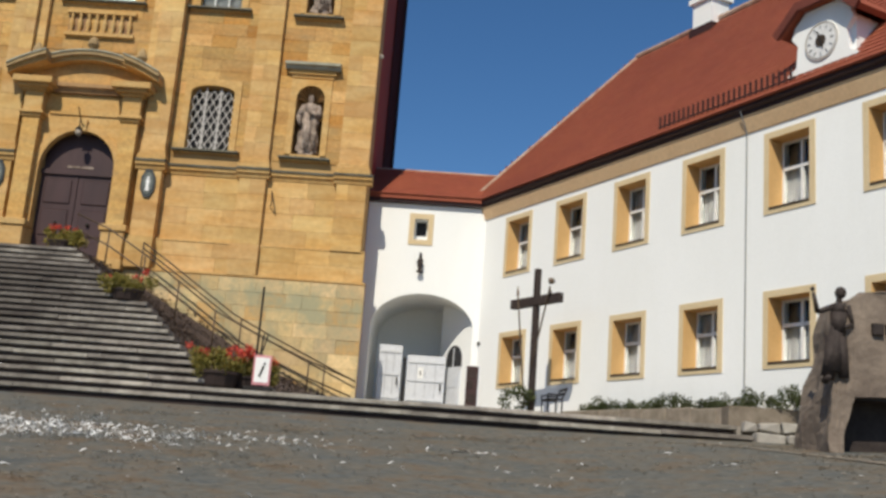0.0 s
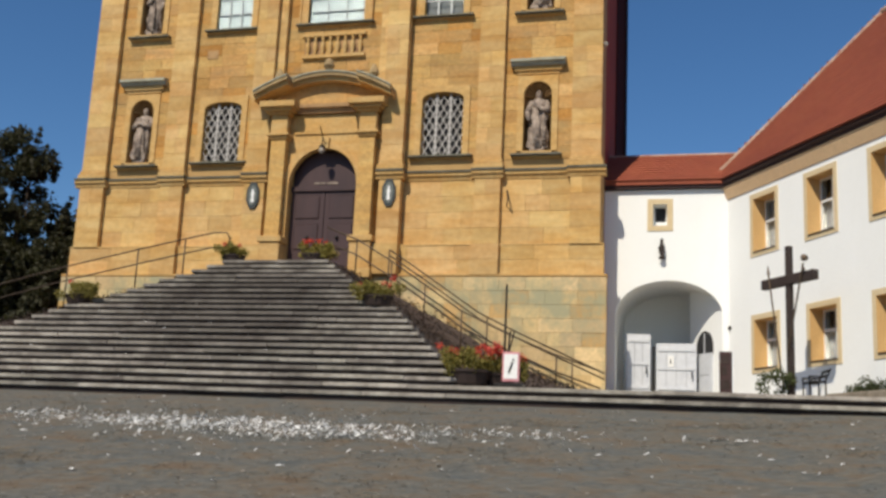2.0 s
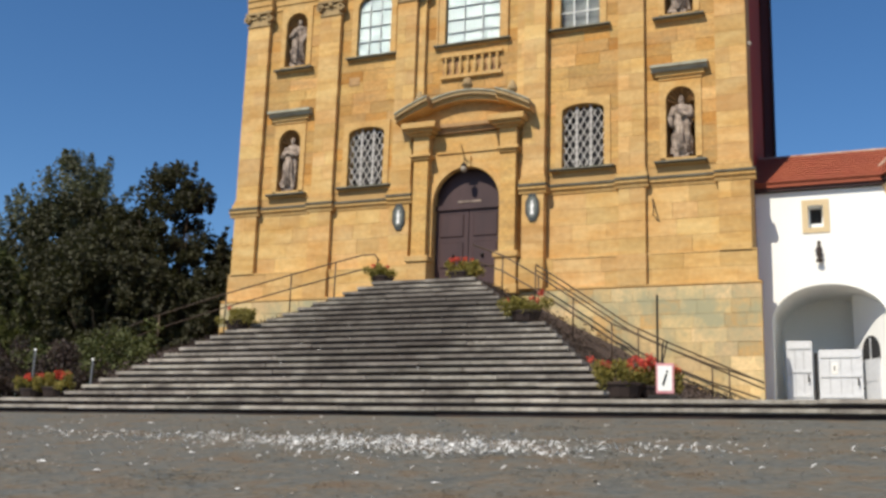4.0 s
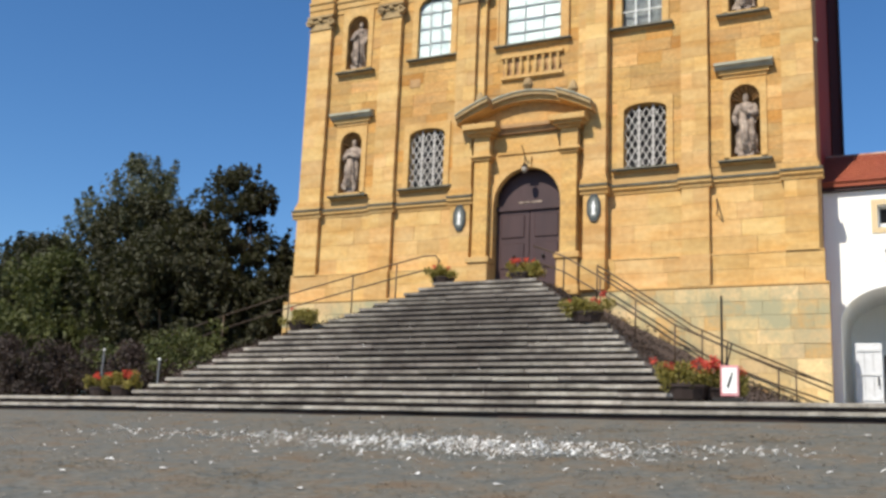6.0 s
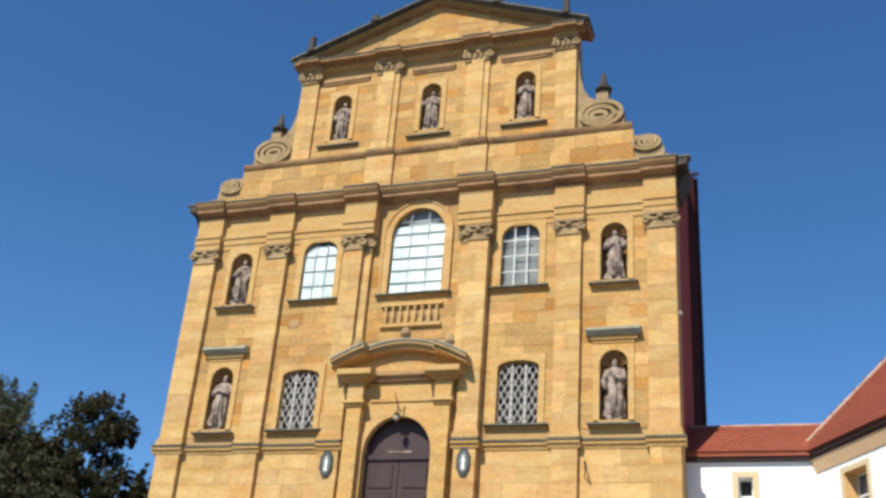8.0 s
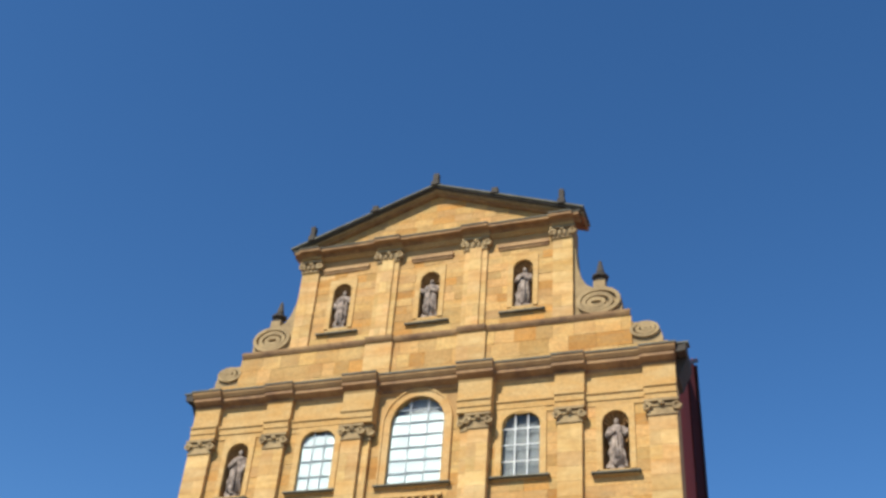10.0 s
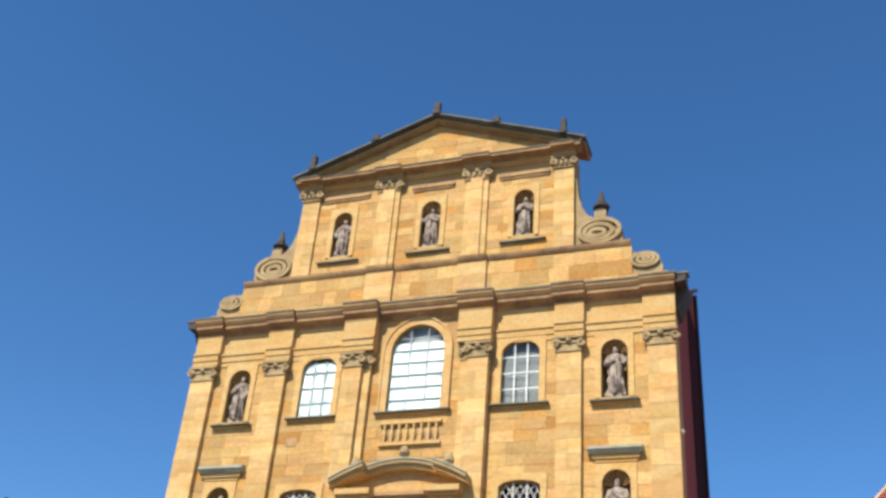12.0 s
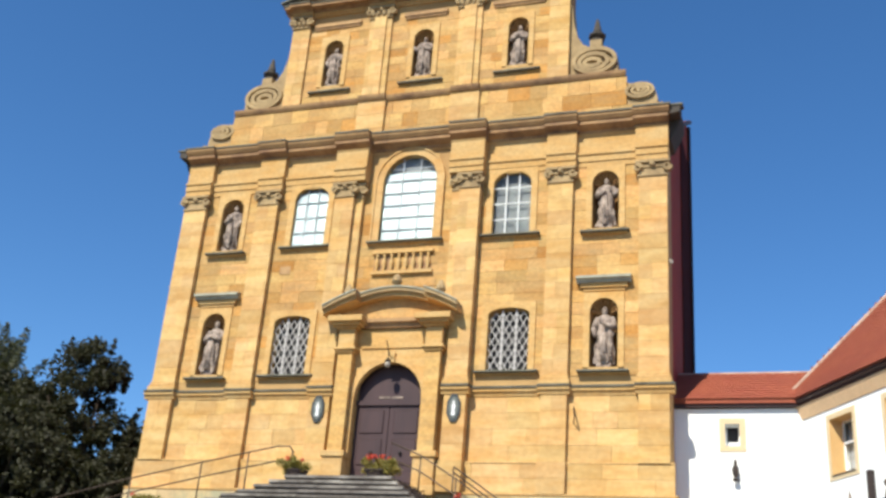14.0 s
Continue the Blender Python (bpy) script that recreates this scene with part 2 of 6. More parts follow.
def glass_mat(name, tint, rough=0.03):
    m = bpy.data.materials.new(name)
    m.use_nodes = True
    b = m.node_tree.nodes["Principled BSDF"]
    b.inputs["Base Color"].default_value = (*tint, 1)
    b.inputs["Roughness"].default_value, b.inputs["IOR"].default_value = rough, 1.3
    b.inputs["Transmission Weight"].default_value = 1.0
    return m


GLASS = glass_mat("window_glass", (0.9, 0.95, 0.95))
TINTED = glass_mat("grey_tint_glass", (0.62, 0.66, 0.66))


# ---------------------------------------------------------------- builders
def finish(name, bm, material, parent=None, label="", smooth=False):
    me = bpy.data.meshes.new(name)
    bmesh.ops.recalc_face_normals(bm, faces=bm.faces)
    bm.to_mesh(me)
    bm.free()
    me.materials.append(material)
    if smooth:
        for p in me.polygons:
            p.use_smooth = True
    ob = new(name, me)
    if parent:
        ob.parent = parent
    if label:
        ob["label"] = label
    return ob


def part(name, bm, material, parent, label="", smooth=False):
    return finish(name, bm, material, parent, label, smooth)


def thing(name, label, category, m=None, group="", kind=""):
    ob = new(name)
    if m is not None:
        ob.matrix_world = m
    return tagged(ob, label, category, group, kind)


def box(bm, x0, x1, y0, y1, z0, z1, bev=0.0):
    vs = [bm.verts.new((x, y, z)) for x in (x0, x1) for y in (y0, y1) for z in (z0, z1)]
    fs = [bm.faces.new([vs[i] for i in f]) for f in ((0, 1, 3, 2), (4, 6, 7, 5), (0, 4, 5, 1), (2, 3, 7, 6), (0, 2, 6, 4), (1, 5, 7, 3))]
    if bev:
        es = {e for f in fs for e in f.edges}
        bmesh.ops.bevel(bm, geom=list(es), offset=bev, segments=1, affect="EDGES")


def boxes(*list_of):
    bm = bmesh.new()
    for b in list_of:
        box(bm, *b)
    return bm


def prism(bm, pts, y0, y1):
    """A polygon in x and z, drawn out along y."""
    a = [bm.verts.new((x, y0, z)) for x, z in pts]
    b = [bm.verts.new((x, y1, z)) for x, z in pts]
    bm.faces.new(a)
    bm.faces.new(b[::-1])
    for i in range(len(a)):
        j = (i + 1) % len(a)
        bm.faces.new((a[i], b[i], b[j], a[j]))


def run_x(bm, prof, x0, x1):
    """A profile in y and z, drawn out along x."""
    a = [bm.verts.new((x0, y, z)) for y, z in prof]
    b = [bm.verts.new((x1, y, z)) for y, z in prof]
    bm.faces.new(a)
    bm.faces.new(b[::-1])
    for i in range(len(a)):
        j = (i + 1) % len(a)
        bm.faces.new((a[i], b[i], b[j], a[j]))


def tube(bm, p, q, r, n=6, r2=None):
    p, q = Vector(p), Vector(q)
    r2 = r if r2 is None else r2
    d = (q - p).normalized()
    u = d.orthogonal().normalized()
    w = d.cross(u)
    a = [bm.verts.new(p + r * (math.cos(6.2832 * i / n) * u + math.sin(6.2832 * i / n) * w)) for i in range(n)]
    b = [bm.verts.new(q + r2 * (math.cos(6.2832 * i / n) * u + math.sin(6.2832 * i / n) * w)) for i in range(n)]
    bm.faces.new(a)
    bm.faces.new(b[::-1])
    for i in range(n):
        j = (i + 1) % n
        bm.faces.new((a[i], b[i], b[j], a[j]))


def lathe(bm, prof, c=(0, 0, 0), n=14, sx=1.0, sy=1.0):
    """Rings of (radius, height) round an upright axis through c."""
    rings = []
    for r, z in prof:
        rings.append([bm.verts.new((c[0] + sx * r * math.cos(6.2832 * i / n), c[1] + sy * r * math.sin(6.2832 * i / n), c[2] + z)) for i in range(n)])
    for a, b in zip(rings, rings[1:]):
        for i in range(n):
            j = (i + 1) % n
            bm.faces.new((a[i], a[j], b[j], b[i]))
    bm.faces.new(rings[0][::-1])
    bm.faces.new(rings[-1])


def blob(bm, c, r, sub=2, amp=0.0, freq=1.0, s=(1, 1, 1)):
    g = bmesh.ops.create_icosphere(bm, subdivisions=sub, radius=1.0)["verts"]
    for v in g:
        k = 1 + amp * noise.noise(v.co * freq + Vector(c) * 3.1)
        v.co = Vector((v.co.x * r * s[0] * k, v.co.y * r * s[1] * k, v.co.z * r * s[2] * k)) + Vector(c)


def arch_line(x0, x1, z0, zs, rise, n=14):
    w, cx = (x1 - x0) / 2, (x0 + x1) / 2
    arc = [(cx - w * math.cos(math.pi * i / n), zs + rise * math.sin(math.pi * i / n)) for i in range(n + 1)]
    return [(x0, z0)] + arc + [(x1, z0)]


def arch_band(bm, x0, x1, z0, zs, rise, wide, y0, y1, n=14):
    """An arched band of even width round an opening, open below."""
    a = arch_line(x0, x1, z0, zs, rise, n)
    b = arch_line(x0 - wide, x1 + wide, z0, zs, rise + wide, n)
    strip(bm, a, b, y0, y1)


def arch_in_rect(bm, x0, x1, z0, zs, rise, ox0, ox1, oz1, y0, y1, n=14):
    """A rectangular slab with an arched opening in it."""
    w, cx = (x1 - x0) / 2, (x0 + x1) / 2
    a, b = [(x0, z0), (x0, zs)], [(ox0, z0), (ox0, zs)]
    for i in range(n + 1):
        a.append((cx - w * math.cos(math.pi * i / n), zs + rise * math.sin(math.pi * i / n)))
        b.append((ox0 + (ox1 - ox0) * i / n, oz1))
    a += [(x1, zs), (x1, z0)]
    b += [(ox1, zs), (ox1, z0)]
    strip(bm, a, b, y0, y1)


def strip(bm, a, b, y0, y1):
    rows = [[bm.verts.new((x, y, z)) for x, z in line] for line, y in ((a, y0), (b, y0), (b, y1), (a, y1))]
    for k in range(4):
        p, q = rows[k], rows[(k + 1) % 4]
        for i in range(len(a) - 1):
            bm.faces.new((p[i], p[i + 1], q[i + 1], q[i]))
    for i in (0, -1):
        bm.faces.new([rows[k][i] for k in range(4)])
    bmesh.ops.remove_doubles(bm, verts=bm.verts, dist=1e-5)


def wall_grid(bm, x0, x1, z0, z1, y0, y1, holes):
    """A thick wall with rectangular openings that go through it."""
    xs = sorted({x0, x1, *[v for h in holes for v in h[:2] if x0 < v < x1]})
    zs = sorted({z0, z1, *[v for h in holes for v in h[2:] if z0 < v < z1]})
    for a, b in zip(xs, xs[1:]):
        for c, d in zip(zs, zs[1:]):
            mx, mz = (a + b) / 2, (c + d) / 2
            if not any(h[0] < mx < h[1] and h[2] < mz < h[3] for h in holes):
                box(bm, a, b, y0, y1, c, d)
    bmesh.ops.remove_doubles(bm, verts=bm.verts, dist=1e-5)


def leaves(name, centres, size, material, parent=None, seed=1, squash=1.0, label="", up=0.0):
    """Many small leaves, each a bent pair of triangles, round the given centres (x, y, z, spread, count)."""
    rng = np.random.default_rng(seed)
    cs = np.concatenate([np.repeat([c[:4]], int(c[4]), axis=0) for c in centres])
    n = len(cs)
    off = rng.normal(size=(n, 3))
    off /= np.linalg.norm(off, axis=1)[:, None]
    off *= (rng.random(n) ** 0.45)[:, None] * cs[:, 3:4]
    off[:, 2] *= squash
    p = cs[:, :3] + off
    d = rng.normal(size=(n, 3))
    d[:, 2] += up
    d /= np.linalg.norm(d, axis=1)[:, None]
    e = np.cross(d, rng.normal(size=(n, 3)))
    e /= np.linalg.norm(e, axis=1)[:, None]
    k = size * (0.6 + 0.8 * rng.random(n))[:, None]
    nrm = np.cross(d, e)
    v = np.stack([p - d * k, p + e * k * 0.5 + nrm * k * 0.15, p + d * k, p - e * k * 0.5 + nrm * k * 0.15], axis=1).reshape(-1, 3)
    me = bpy.data.meshes.new(name)
    me.from_pydata(v.tolist(), [], [(4 * i, 4 * i + 1, 4 * i + 2, 4 * i + 3) for i in range(n)])
    me.materials.append(material)
    ob = new(name, me)
    if parent:
        ob.parent = parent
    if label:
        ob["label"] = label
    return ob


# ---------------------------------------------------------------- ground, stairs, terrace
R0, Z0, Y0, TREAD, RISE, N = random.Random(5), 0.95, -8.5, 0.273, 0.163, 22


def ground_z(x, y):
    right = min(max(x - 11, 0), 5)
    z = Z0 + ((0.1265 - 0.013 * right) * (max(y, -45) + 8.5) if y < -8.5 else 0.035 * min(y + 8.5, 10)) + 0.018 * right
    return z + 0.012 * noise.noise(Vector((x * 0.8, y * 0.8, 0))) if abs(x) < 40 and abs(y) < 60 else z


def grid_lines(lo, hi, step, far):
    inner = list(np.arange(lo, hi + step / 2, step))
    return [-far, -far / 4, -far / 15, *inner, far / 15, far / 4, far]


bm = bmesh.new()
gx, gy = grid_lines(-36, 36, 0.75, 1600), grid_lines(-46, 30, 0.5, 1600)
gv = [[bm.verts.new((x, y, ground_z(x, y))) for x in gx] for y in gy]
for j in range(len(gy) - 1):
    for i in range(len(gx) - 1):
        bm.faces.new((gv[j][i], gv[j][i + 1], gv[j + 1][i + 1], gv[j + 1][i]))
ground = finish("ground", bm, ASPHALT, smooth=True)
tagged(ground, "sloping grey-brown worn square scattered with dry leaves", "ground", kind="structure")


def terrace_z(y):
    return Z0 + 2 * RISE + 0.068 * (y - (Y0 + TREAD))


bm = bmesh.new()
outline = [(-24, Y0 + TREAD + 0.04), (14.5, Y0 + TREAD + 0.04), (16.2, -7.9), (10.7, 0.9), (12, 9), (-24, 9)]
top = [bm.verts.new((x, y, terrace_z(y) - 0.004)) for x, y in outline]
low = [bm.verts.new((x, y, 0.2)) for x, y in outline]
bm.faces.new(top)
for i in range(len(top)):
    j = (i + 1) % len(top)
    bm.faces.new((top[i], low[i], low[j], top[j]))
tagged(finish("pavement", bm, GRAVEL), "pale worn paving of the terrace before the church", "pavement", kind="structure")

stairs = thing("stone_stairs", "wide flared flight of worn grey stone steps up to the portal", "stairs")


def half(i):
    return 6.55 - 0.205 * i if i < 13.5 else 1.38 + 0.25 * (N - i)


for i in range(1, N + 1):
    yf, zt = Y0 + TREAD * (i - 1), Z0 + RISE * i
    xl, xr = (-24.0, 14.9 - 0.2 * (i - 1)) if i < 3 else (-half(i), half(i))
    yb = yf + TREAD + 0.12 if i < N else -0.05
    # slabs of one step, laid end to end
    rng = random.Random(40 + i)
    cuts = [xl]
    while cuts[-1] < xr:
        cuts.append(min(xr, cuts[-1] + rng.uniform(1.3, 2.4)))
    if len(cuts) > 2 and cuts[-1] - cuts[-2] < 0.5:
        cuts.pop(-2)
    for a, b in zip(cuts, cuts[1:]):
        bm = bmesh.new()
        dz, dy = rng.uniform(-0.006, 0.006), rng.uniform(-0.012, 0.012)
        box(bm, a + 0.004, b - 0.004, yf - 0.07 + dy, yb, zt - 0.078 + dz, zt + dz)
        lip = [e for e in bm.edges if all(abs(v.co.y - (yf - 0.07 + dy)) < 1e-4 for v in e.verts) and abs(e.verts[0].co.z - e.verts[1].co.z) < 1e-4]
        bmesh.ops.bevel(bm, geom=lip, offset=0.016, segments=2, affect="EDGES")
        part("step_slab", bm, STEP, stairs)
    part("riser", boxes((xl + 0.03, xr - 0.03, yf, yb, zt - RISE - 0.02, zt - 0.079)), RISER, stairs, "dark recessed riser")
for sgn in (1, -1):        # cheeks that close the flight at its sides
    bm = bmesh.new()
    pts = [(Y0 + TREAD * (i - 1) + 0.1, Z0 + RISE * i - 0.2, sgn * (half(i) - 0.05)) for i in range(3, N + 1)]
    top = [bm.verts.new((x, y, z)) for y, z, x in pts]
    low = [bm.verts.new((x, y, 0.9)) for y, z, x in pts]
    for k in range(len(top) - 1):
        bm.faces.new((top[k], top[k + 1], low[k + 1], low[k]))
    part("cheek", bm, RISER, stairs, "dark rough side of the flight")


def rail_foot_r(x):        # the foot of the rail beside the flight, on either side
    return 4.36 - 0.66 * (x - 1.7) if x < 5.0 else max(2.18 - 0.20 * (x - 5.0), 1.7)


def rail_foot_l(x):
    return 4.42 - 0.215 * (x - 1.7)


def bank(sgn, foot, wallfoot, far, name, label, seed):
    """The planted slope between the flight's side and the church."""
    bm = bmesh.new()
    rows = []
    us = np.linspace(0, 1, 26)
    centres = []
    for u in us:
        i = N - (N - 2) * u
        a = Vector((sgn * (half(i) - 0.02), Y0 + TREAD * (i - 1) + 0.15, Z0 + RISE * i - 0.16))
        xb = 1.7 + (far - 1.7) * u
        b = Vector((sgn * xb, -2.0, foot(xb) - 0.02))
        c = Vector((sgn * xb, -0.25, wallfoot(xb)))
        row = []
        for k in range(9):
            w = k / 6
            p = a.lerp(b, w) if w <= 1 else b.lerp(c, (k - 6) / 2)
            p = p + Vector((0, 0, 0.05 * noise.noise(p * 2)))
            row.append(bm.verts.new(p))
            if k < 9:
                centres.append((p.x, p.y, p.z + 0.02, 0.22, 34))
        rows.append(row)
    for r, q in zip(rows, rows[1:]):
        for k in range(8):
            bm.faces.new((r[k], r[k + 1], q[k + 1], q[k]))
    ob = thing(name, label, "bank", kind="structure")
    part("earth", bm, SOIL, ob, smooth=True)
    lf = leaves("ground_cover", centres, 0.034, HEDGE, ob, seed, squash=0.45)
    lf["kind"] = "stuff"


bank(1, rail_foot_r, lambda x: 4.25 - 0.52 * (x - 2.0) if x > 2 else 4.3, 7.0, "bank_east", "sloping bank of dark dry ground cover beside the steps", 3)
bank(-1, rail_foot_l, lambda x: rail_foot_l(x) - 0.1, 9.5, "bank_west", "sloping bank of dark ground cover beside the steps", 4)


# ---------------------------------------------------------------- church
church = thing("church", "tall baroque church front of golden sandstone ashlar", "church")
HW = 7.42                   # half the width of the front
PIL = ((1.63, 2.23), (4.18, 4.86), (6.66, 7.42))
LOWWIN, UPWIN, NX = (2.63, 3.77), (2.56, 3.66), (5.38, 6.12)


def both(a, b):
    return ((a, b), (-b, -a))


holes_main, holes_top = [], []
for a, b in both(*LOWWIN):
    holes_main.append((a, b, 7.88, 9.66))
for a, b in both(*UPWIN):
    holes_main.append((a, b, 11.8, 13.79))
for a, b in both(*NX):
    holes_main.append((a, b, 7.86, 9.83))
    holes_main.append((a, b, 11.76, 13.57))
holes_main.append((-0.83, 0.83, 11.82, 14.59))
holes_main.append((-0.97, 0.97, 4.4, 8.17))
for a, b in ((-0.33, 0.33), *both(2.72, 3.36)):
    holes_top.append((a, b, 17.27, 19.06))

bm = bmesh.new()
wall_grid(bm, -HW, HW, 1.0, 15.1, 0.0, 0.7, holes_main)
wall = part("front_wall", bm, JOINT, church)
bm = bmesh.new()
wall_grid(bm, -4.61, 4.61, 15.1, 20.2, 0.0, 0.7, holes_top)
part("gable_wall", bm, JOINT, church)
part("plinth_core", boxes((-7.53, -0.99, -0.12, 0.0, 1.0, 5.45), (0.99, 7.53, -0.12, 0.0, 1.0, 5.45)), JOINT, church)
part("lower_plinth_core", boxes((-7.62, -0.99, -0.24, -0.12, 1.0, 4.66), (0.99, 7.62, -0.24, -0.12, 1.0, 4.66)), JOINT, church)
# flanks, back and roof of the body behind the front
def flank(name, x0, x1):
    """A side wall whose top rises towards the back, under the pent roof behind the front."""
    bm = bmesh.new()
    run_x(bm, [(0.7, 1.0), (0.7, 15.15), (6.4, 18.5), (6.4, 1.0)], x0, x1)
    part(name, bm, FLANK, church, "dark red plastered side wall")


flank("flank_east", HW - 0.5, HW - 0.06)
flank("flank_west", -HW + 0.06, -HW + 0.5)
part("back_wall", boxes((-HW + 0.5, HW - 0.5, 5.9, 6.4, 1.0, 15.0)), FLANK, church)
part("back_wall_upper", boxes((-HW + 0.5, HW - 0.5, 5.9, 6.4, 15.0, 18.4)), FLANK, church)
bm = bmesh.new()
run_x(bm, [(0.72, 15.17), (0.72, 15.32), (6.6, 18.80), (6.6, 18.62)], -HW - 0.02, HW + 0.02)
part("pent_roof", bm, TILE, church, "red tiled roof rising behind the front")
bm = bmesh.new()
for sgn in (1, -1):
    prism(bm, [(sgn * 5.5, 14.7), (sgn * 5.5, 14.95), (0, 18.9), (0, 18.6)], 6.5, 26.0)
part("nave_roof", bm, TILE, church, "red tiled roof behind the gable")
part("nave", boxes((-5.3, 5.3, 6.4, 25.5, 1.0, 14.9)), FLANK, church)
bm = bmesh.new()
tube(bm, (HW + 0.03, 0.75, 15.22), (HW + 0.03, 6.55, 18.68), 0.07)
part("verge", bm, EAVE, church, "dark verge board")
# thin dark sheet over the red plaster: the flank's deepening shade, as colour
part("corner_shade_strip", boxes((HW - 0.06, HW - 0.03, 3.9, 6.42, 1.6, 16.85)), DARKRED, church, "dark red strip standing for shade at the back corner")
bm = bmesh.new()
tube(bm, (HW - 0.01, 6.42, 1.6), (HW - 0.01, 6.42, 18.4), 0.07)
part("downpipe", bm, EAVE, church)


def course_blocks(x0, x1, z0, z1, h, holes, y, deep, seed, lo=0.55, hi=1.15):
    """Rectangles of an ashlar facing, course by course, kept clear of the openings."""
    rng = random.Random(seed)
    n = max(1, round((z1 - z0) / h))
    out = []
    for k in range(n):
        a, b = z0 + (z1 - z0) * k / n, z0 + (z1 - z0) * (k + 1) / n
        spans = [(x0, x1)]
        for hx0, hx1, hz0, hz1 in holes:
            if hz0 < b - 0.02 and hz1 > a + 0.02:
                nxt = []
                for s, e in spans:
                    if hx1 <= s or hx0 >= e:
                        nxt.append((s, e))
                    else:
                        if hx0 - s > 0.04:
                            nxt.append((s, hx0))
                        if e - hx1 > 0.04:
                            nxt.append((hx1, e))
                spans = nxt
        for s, e in spans:
            x = s
            while x < e - 1e-6:
                nx = x + rng.uniform(lo, hi)
                if e - nx < lo * 0.6:
                    nx = e
                d = deep * rng.uniform(0.6, 1.4)
                out.append((x + 0.0035, nx - 0.0035, y - d, y + 0.02, a + 0.0035, b - 0.0035))
                x = nx
    return out


BLOCKS = []                  # the lower blocks, laid at the end of the file
far_blocks = []
bays = [(-6.66, -4.86), (-4.18, -2.23), (-1.63, 1.63), (2.23, 4.18), (4.86, 6.66)]
for n, (a, b) in enumerate(bays):
    BLOCKS += [(q, 0) for q in course_blocks(a, b, 5.50, 7.2, 0.42, [(-1.5, 1.5, 4, 9.5)], 0.0, 0.014, 100 + n)]
    far_blocks += course_blocks(a, b, 7.72, 13.74, 0.335, holes_main + [(-1.95, 1.95, 7, 10.3)], 0.0, 0.015, 120 + n, 0.38, 0.95)
for n, (a, b) in enumerate(((-7.53, -1.50), (1.50, 7.53))):
    BLOCKS += [(q, 0) for q in course_blocks(a, b, 4.70, 5.44, 0.38, [], -0.12, 0.014, 140 + n, 0.7, 1.4)]
for n, (a, b) in enumerate(((-7.62, -1.50), (1.50, 7.62))):
    BLOCKS += [(q, 1) for q in course_blocks(a, b, 1.5, 4.6, 0.34, [], -0.24, 0.022, 150 + n, 0.28, 0.85)]
far_blocks += course_blocks(-7.3, 7.3, 15.14, 16.58, 0.42, [(-99, -6.3, 15.6, 99), (6.3, 99, 15.6, 99)], 0.0, 0.015, 160, 0.4, 0.9)
for n, (a, b) in enumerate(((-3.99, -1.87), (-1.12, 1.12), (1.87, 3.99))):
    far_blocks += course_blocks(a, b, 16.72, 19.62, 0.29, holes_top, 0.0, 0.015, 170 + n, 0.3, 0.75)
bm = bmesh.new()
for q in far_blocks:
    box(bm, *q)
ob = part("ashlar_facing", bm, STONE_I, church, "golden sandstone blocks of uneven tone")
ob["kind"] = "stuff"
part("attic_core", boxes((-7.30, -4.61, 0.02, 0.6, 15.1, 15.6), (4.61, 7.30, 0.02, 0.6, 15.1, 15.6), (-6.25, -4.61, 0.02, 0.6, 15.6, 16.5), (4.61, 6.25, 0.02, 0.6, 15.6, 16.5)), JOINT, church)


block_mesh = {}


def block_of(material):
    """One shared block, a unit cube with slightly eased front edges."""
    if material.name not in block_mesh:
        bm = bmesh.new()
        box(bm, 0, 1, 0, 1, 0, 1)
        bmesh.ops.recalc_face_normals(bm, faces=bm.faces)
        me = bpy.data.meshes.new("block")
        bm.to_mesh(me)
        bm.free()
        me.materials.append(material)
        block_mesh[material.name] = me
    return block_mesh[material.name]


def lay_block(q, parent, material):
    ob = new("block", block_of(material))
    ob.parent = parent
    ob.location, ob.scale = (q[0], q[2], q[4]), (q[1] - q[0], q[3] - q[2], q[5] - q[4])


def pilaster(x0, x1, z0, z1, y, seed, name="pilaster"):
    rng = random.Random(seed)
    core = part(name, boxes((x0 + 0.006, x1 - 0.006, y + 0.006, 0.0, z0, z1)), JOINT, church)
    n = max(1, round((z1 - z0) / 0.42))
    for k in range(n):
        a, b = z0 + (z1 - z0) * k / n, z0 + (z1 - z0) * (k + 1) / n
        d = rng.uniform(-0.003, 0.003)
        m = x0 + (x1 - x0) * rng.uniform(0.4, 0.6)
        for p, q in (((x0, m - 0.004), (m + 0.004, x1)) if rng.random() < 0.4 else ((x0, x1),)):
            lay_block((p - (d if p == x0 else 0), q + (d if q == x1 else 0), y + d, -0.001, a + 0.004, b - 0.004), core, STONE)
    return core


def base_mould(x0, x1, z0, y, h=0.28):
    bm = bmesh.new()
    box(bm, x0 - 0.07, x1 + 0.07, y - 0.08, 0.0, z0, z0 + h * 0.5, 0.01)
    box(bm, x0 - 0.04, x1 + 0.04, y - 0.05, 0.0, z0 + h * 0.5, z0 + h * 0.8, 0.015)
    box(bm, x0 - 0.02, x1 + 0.02, y - 0.025, 0.0, z0 + h * 0.8, z0 + h, 0.008)
    part("pilaster_base", bm, TRIM, church)


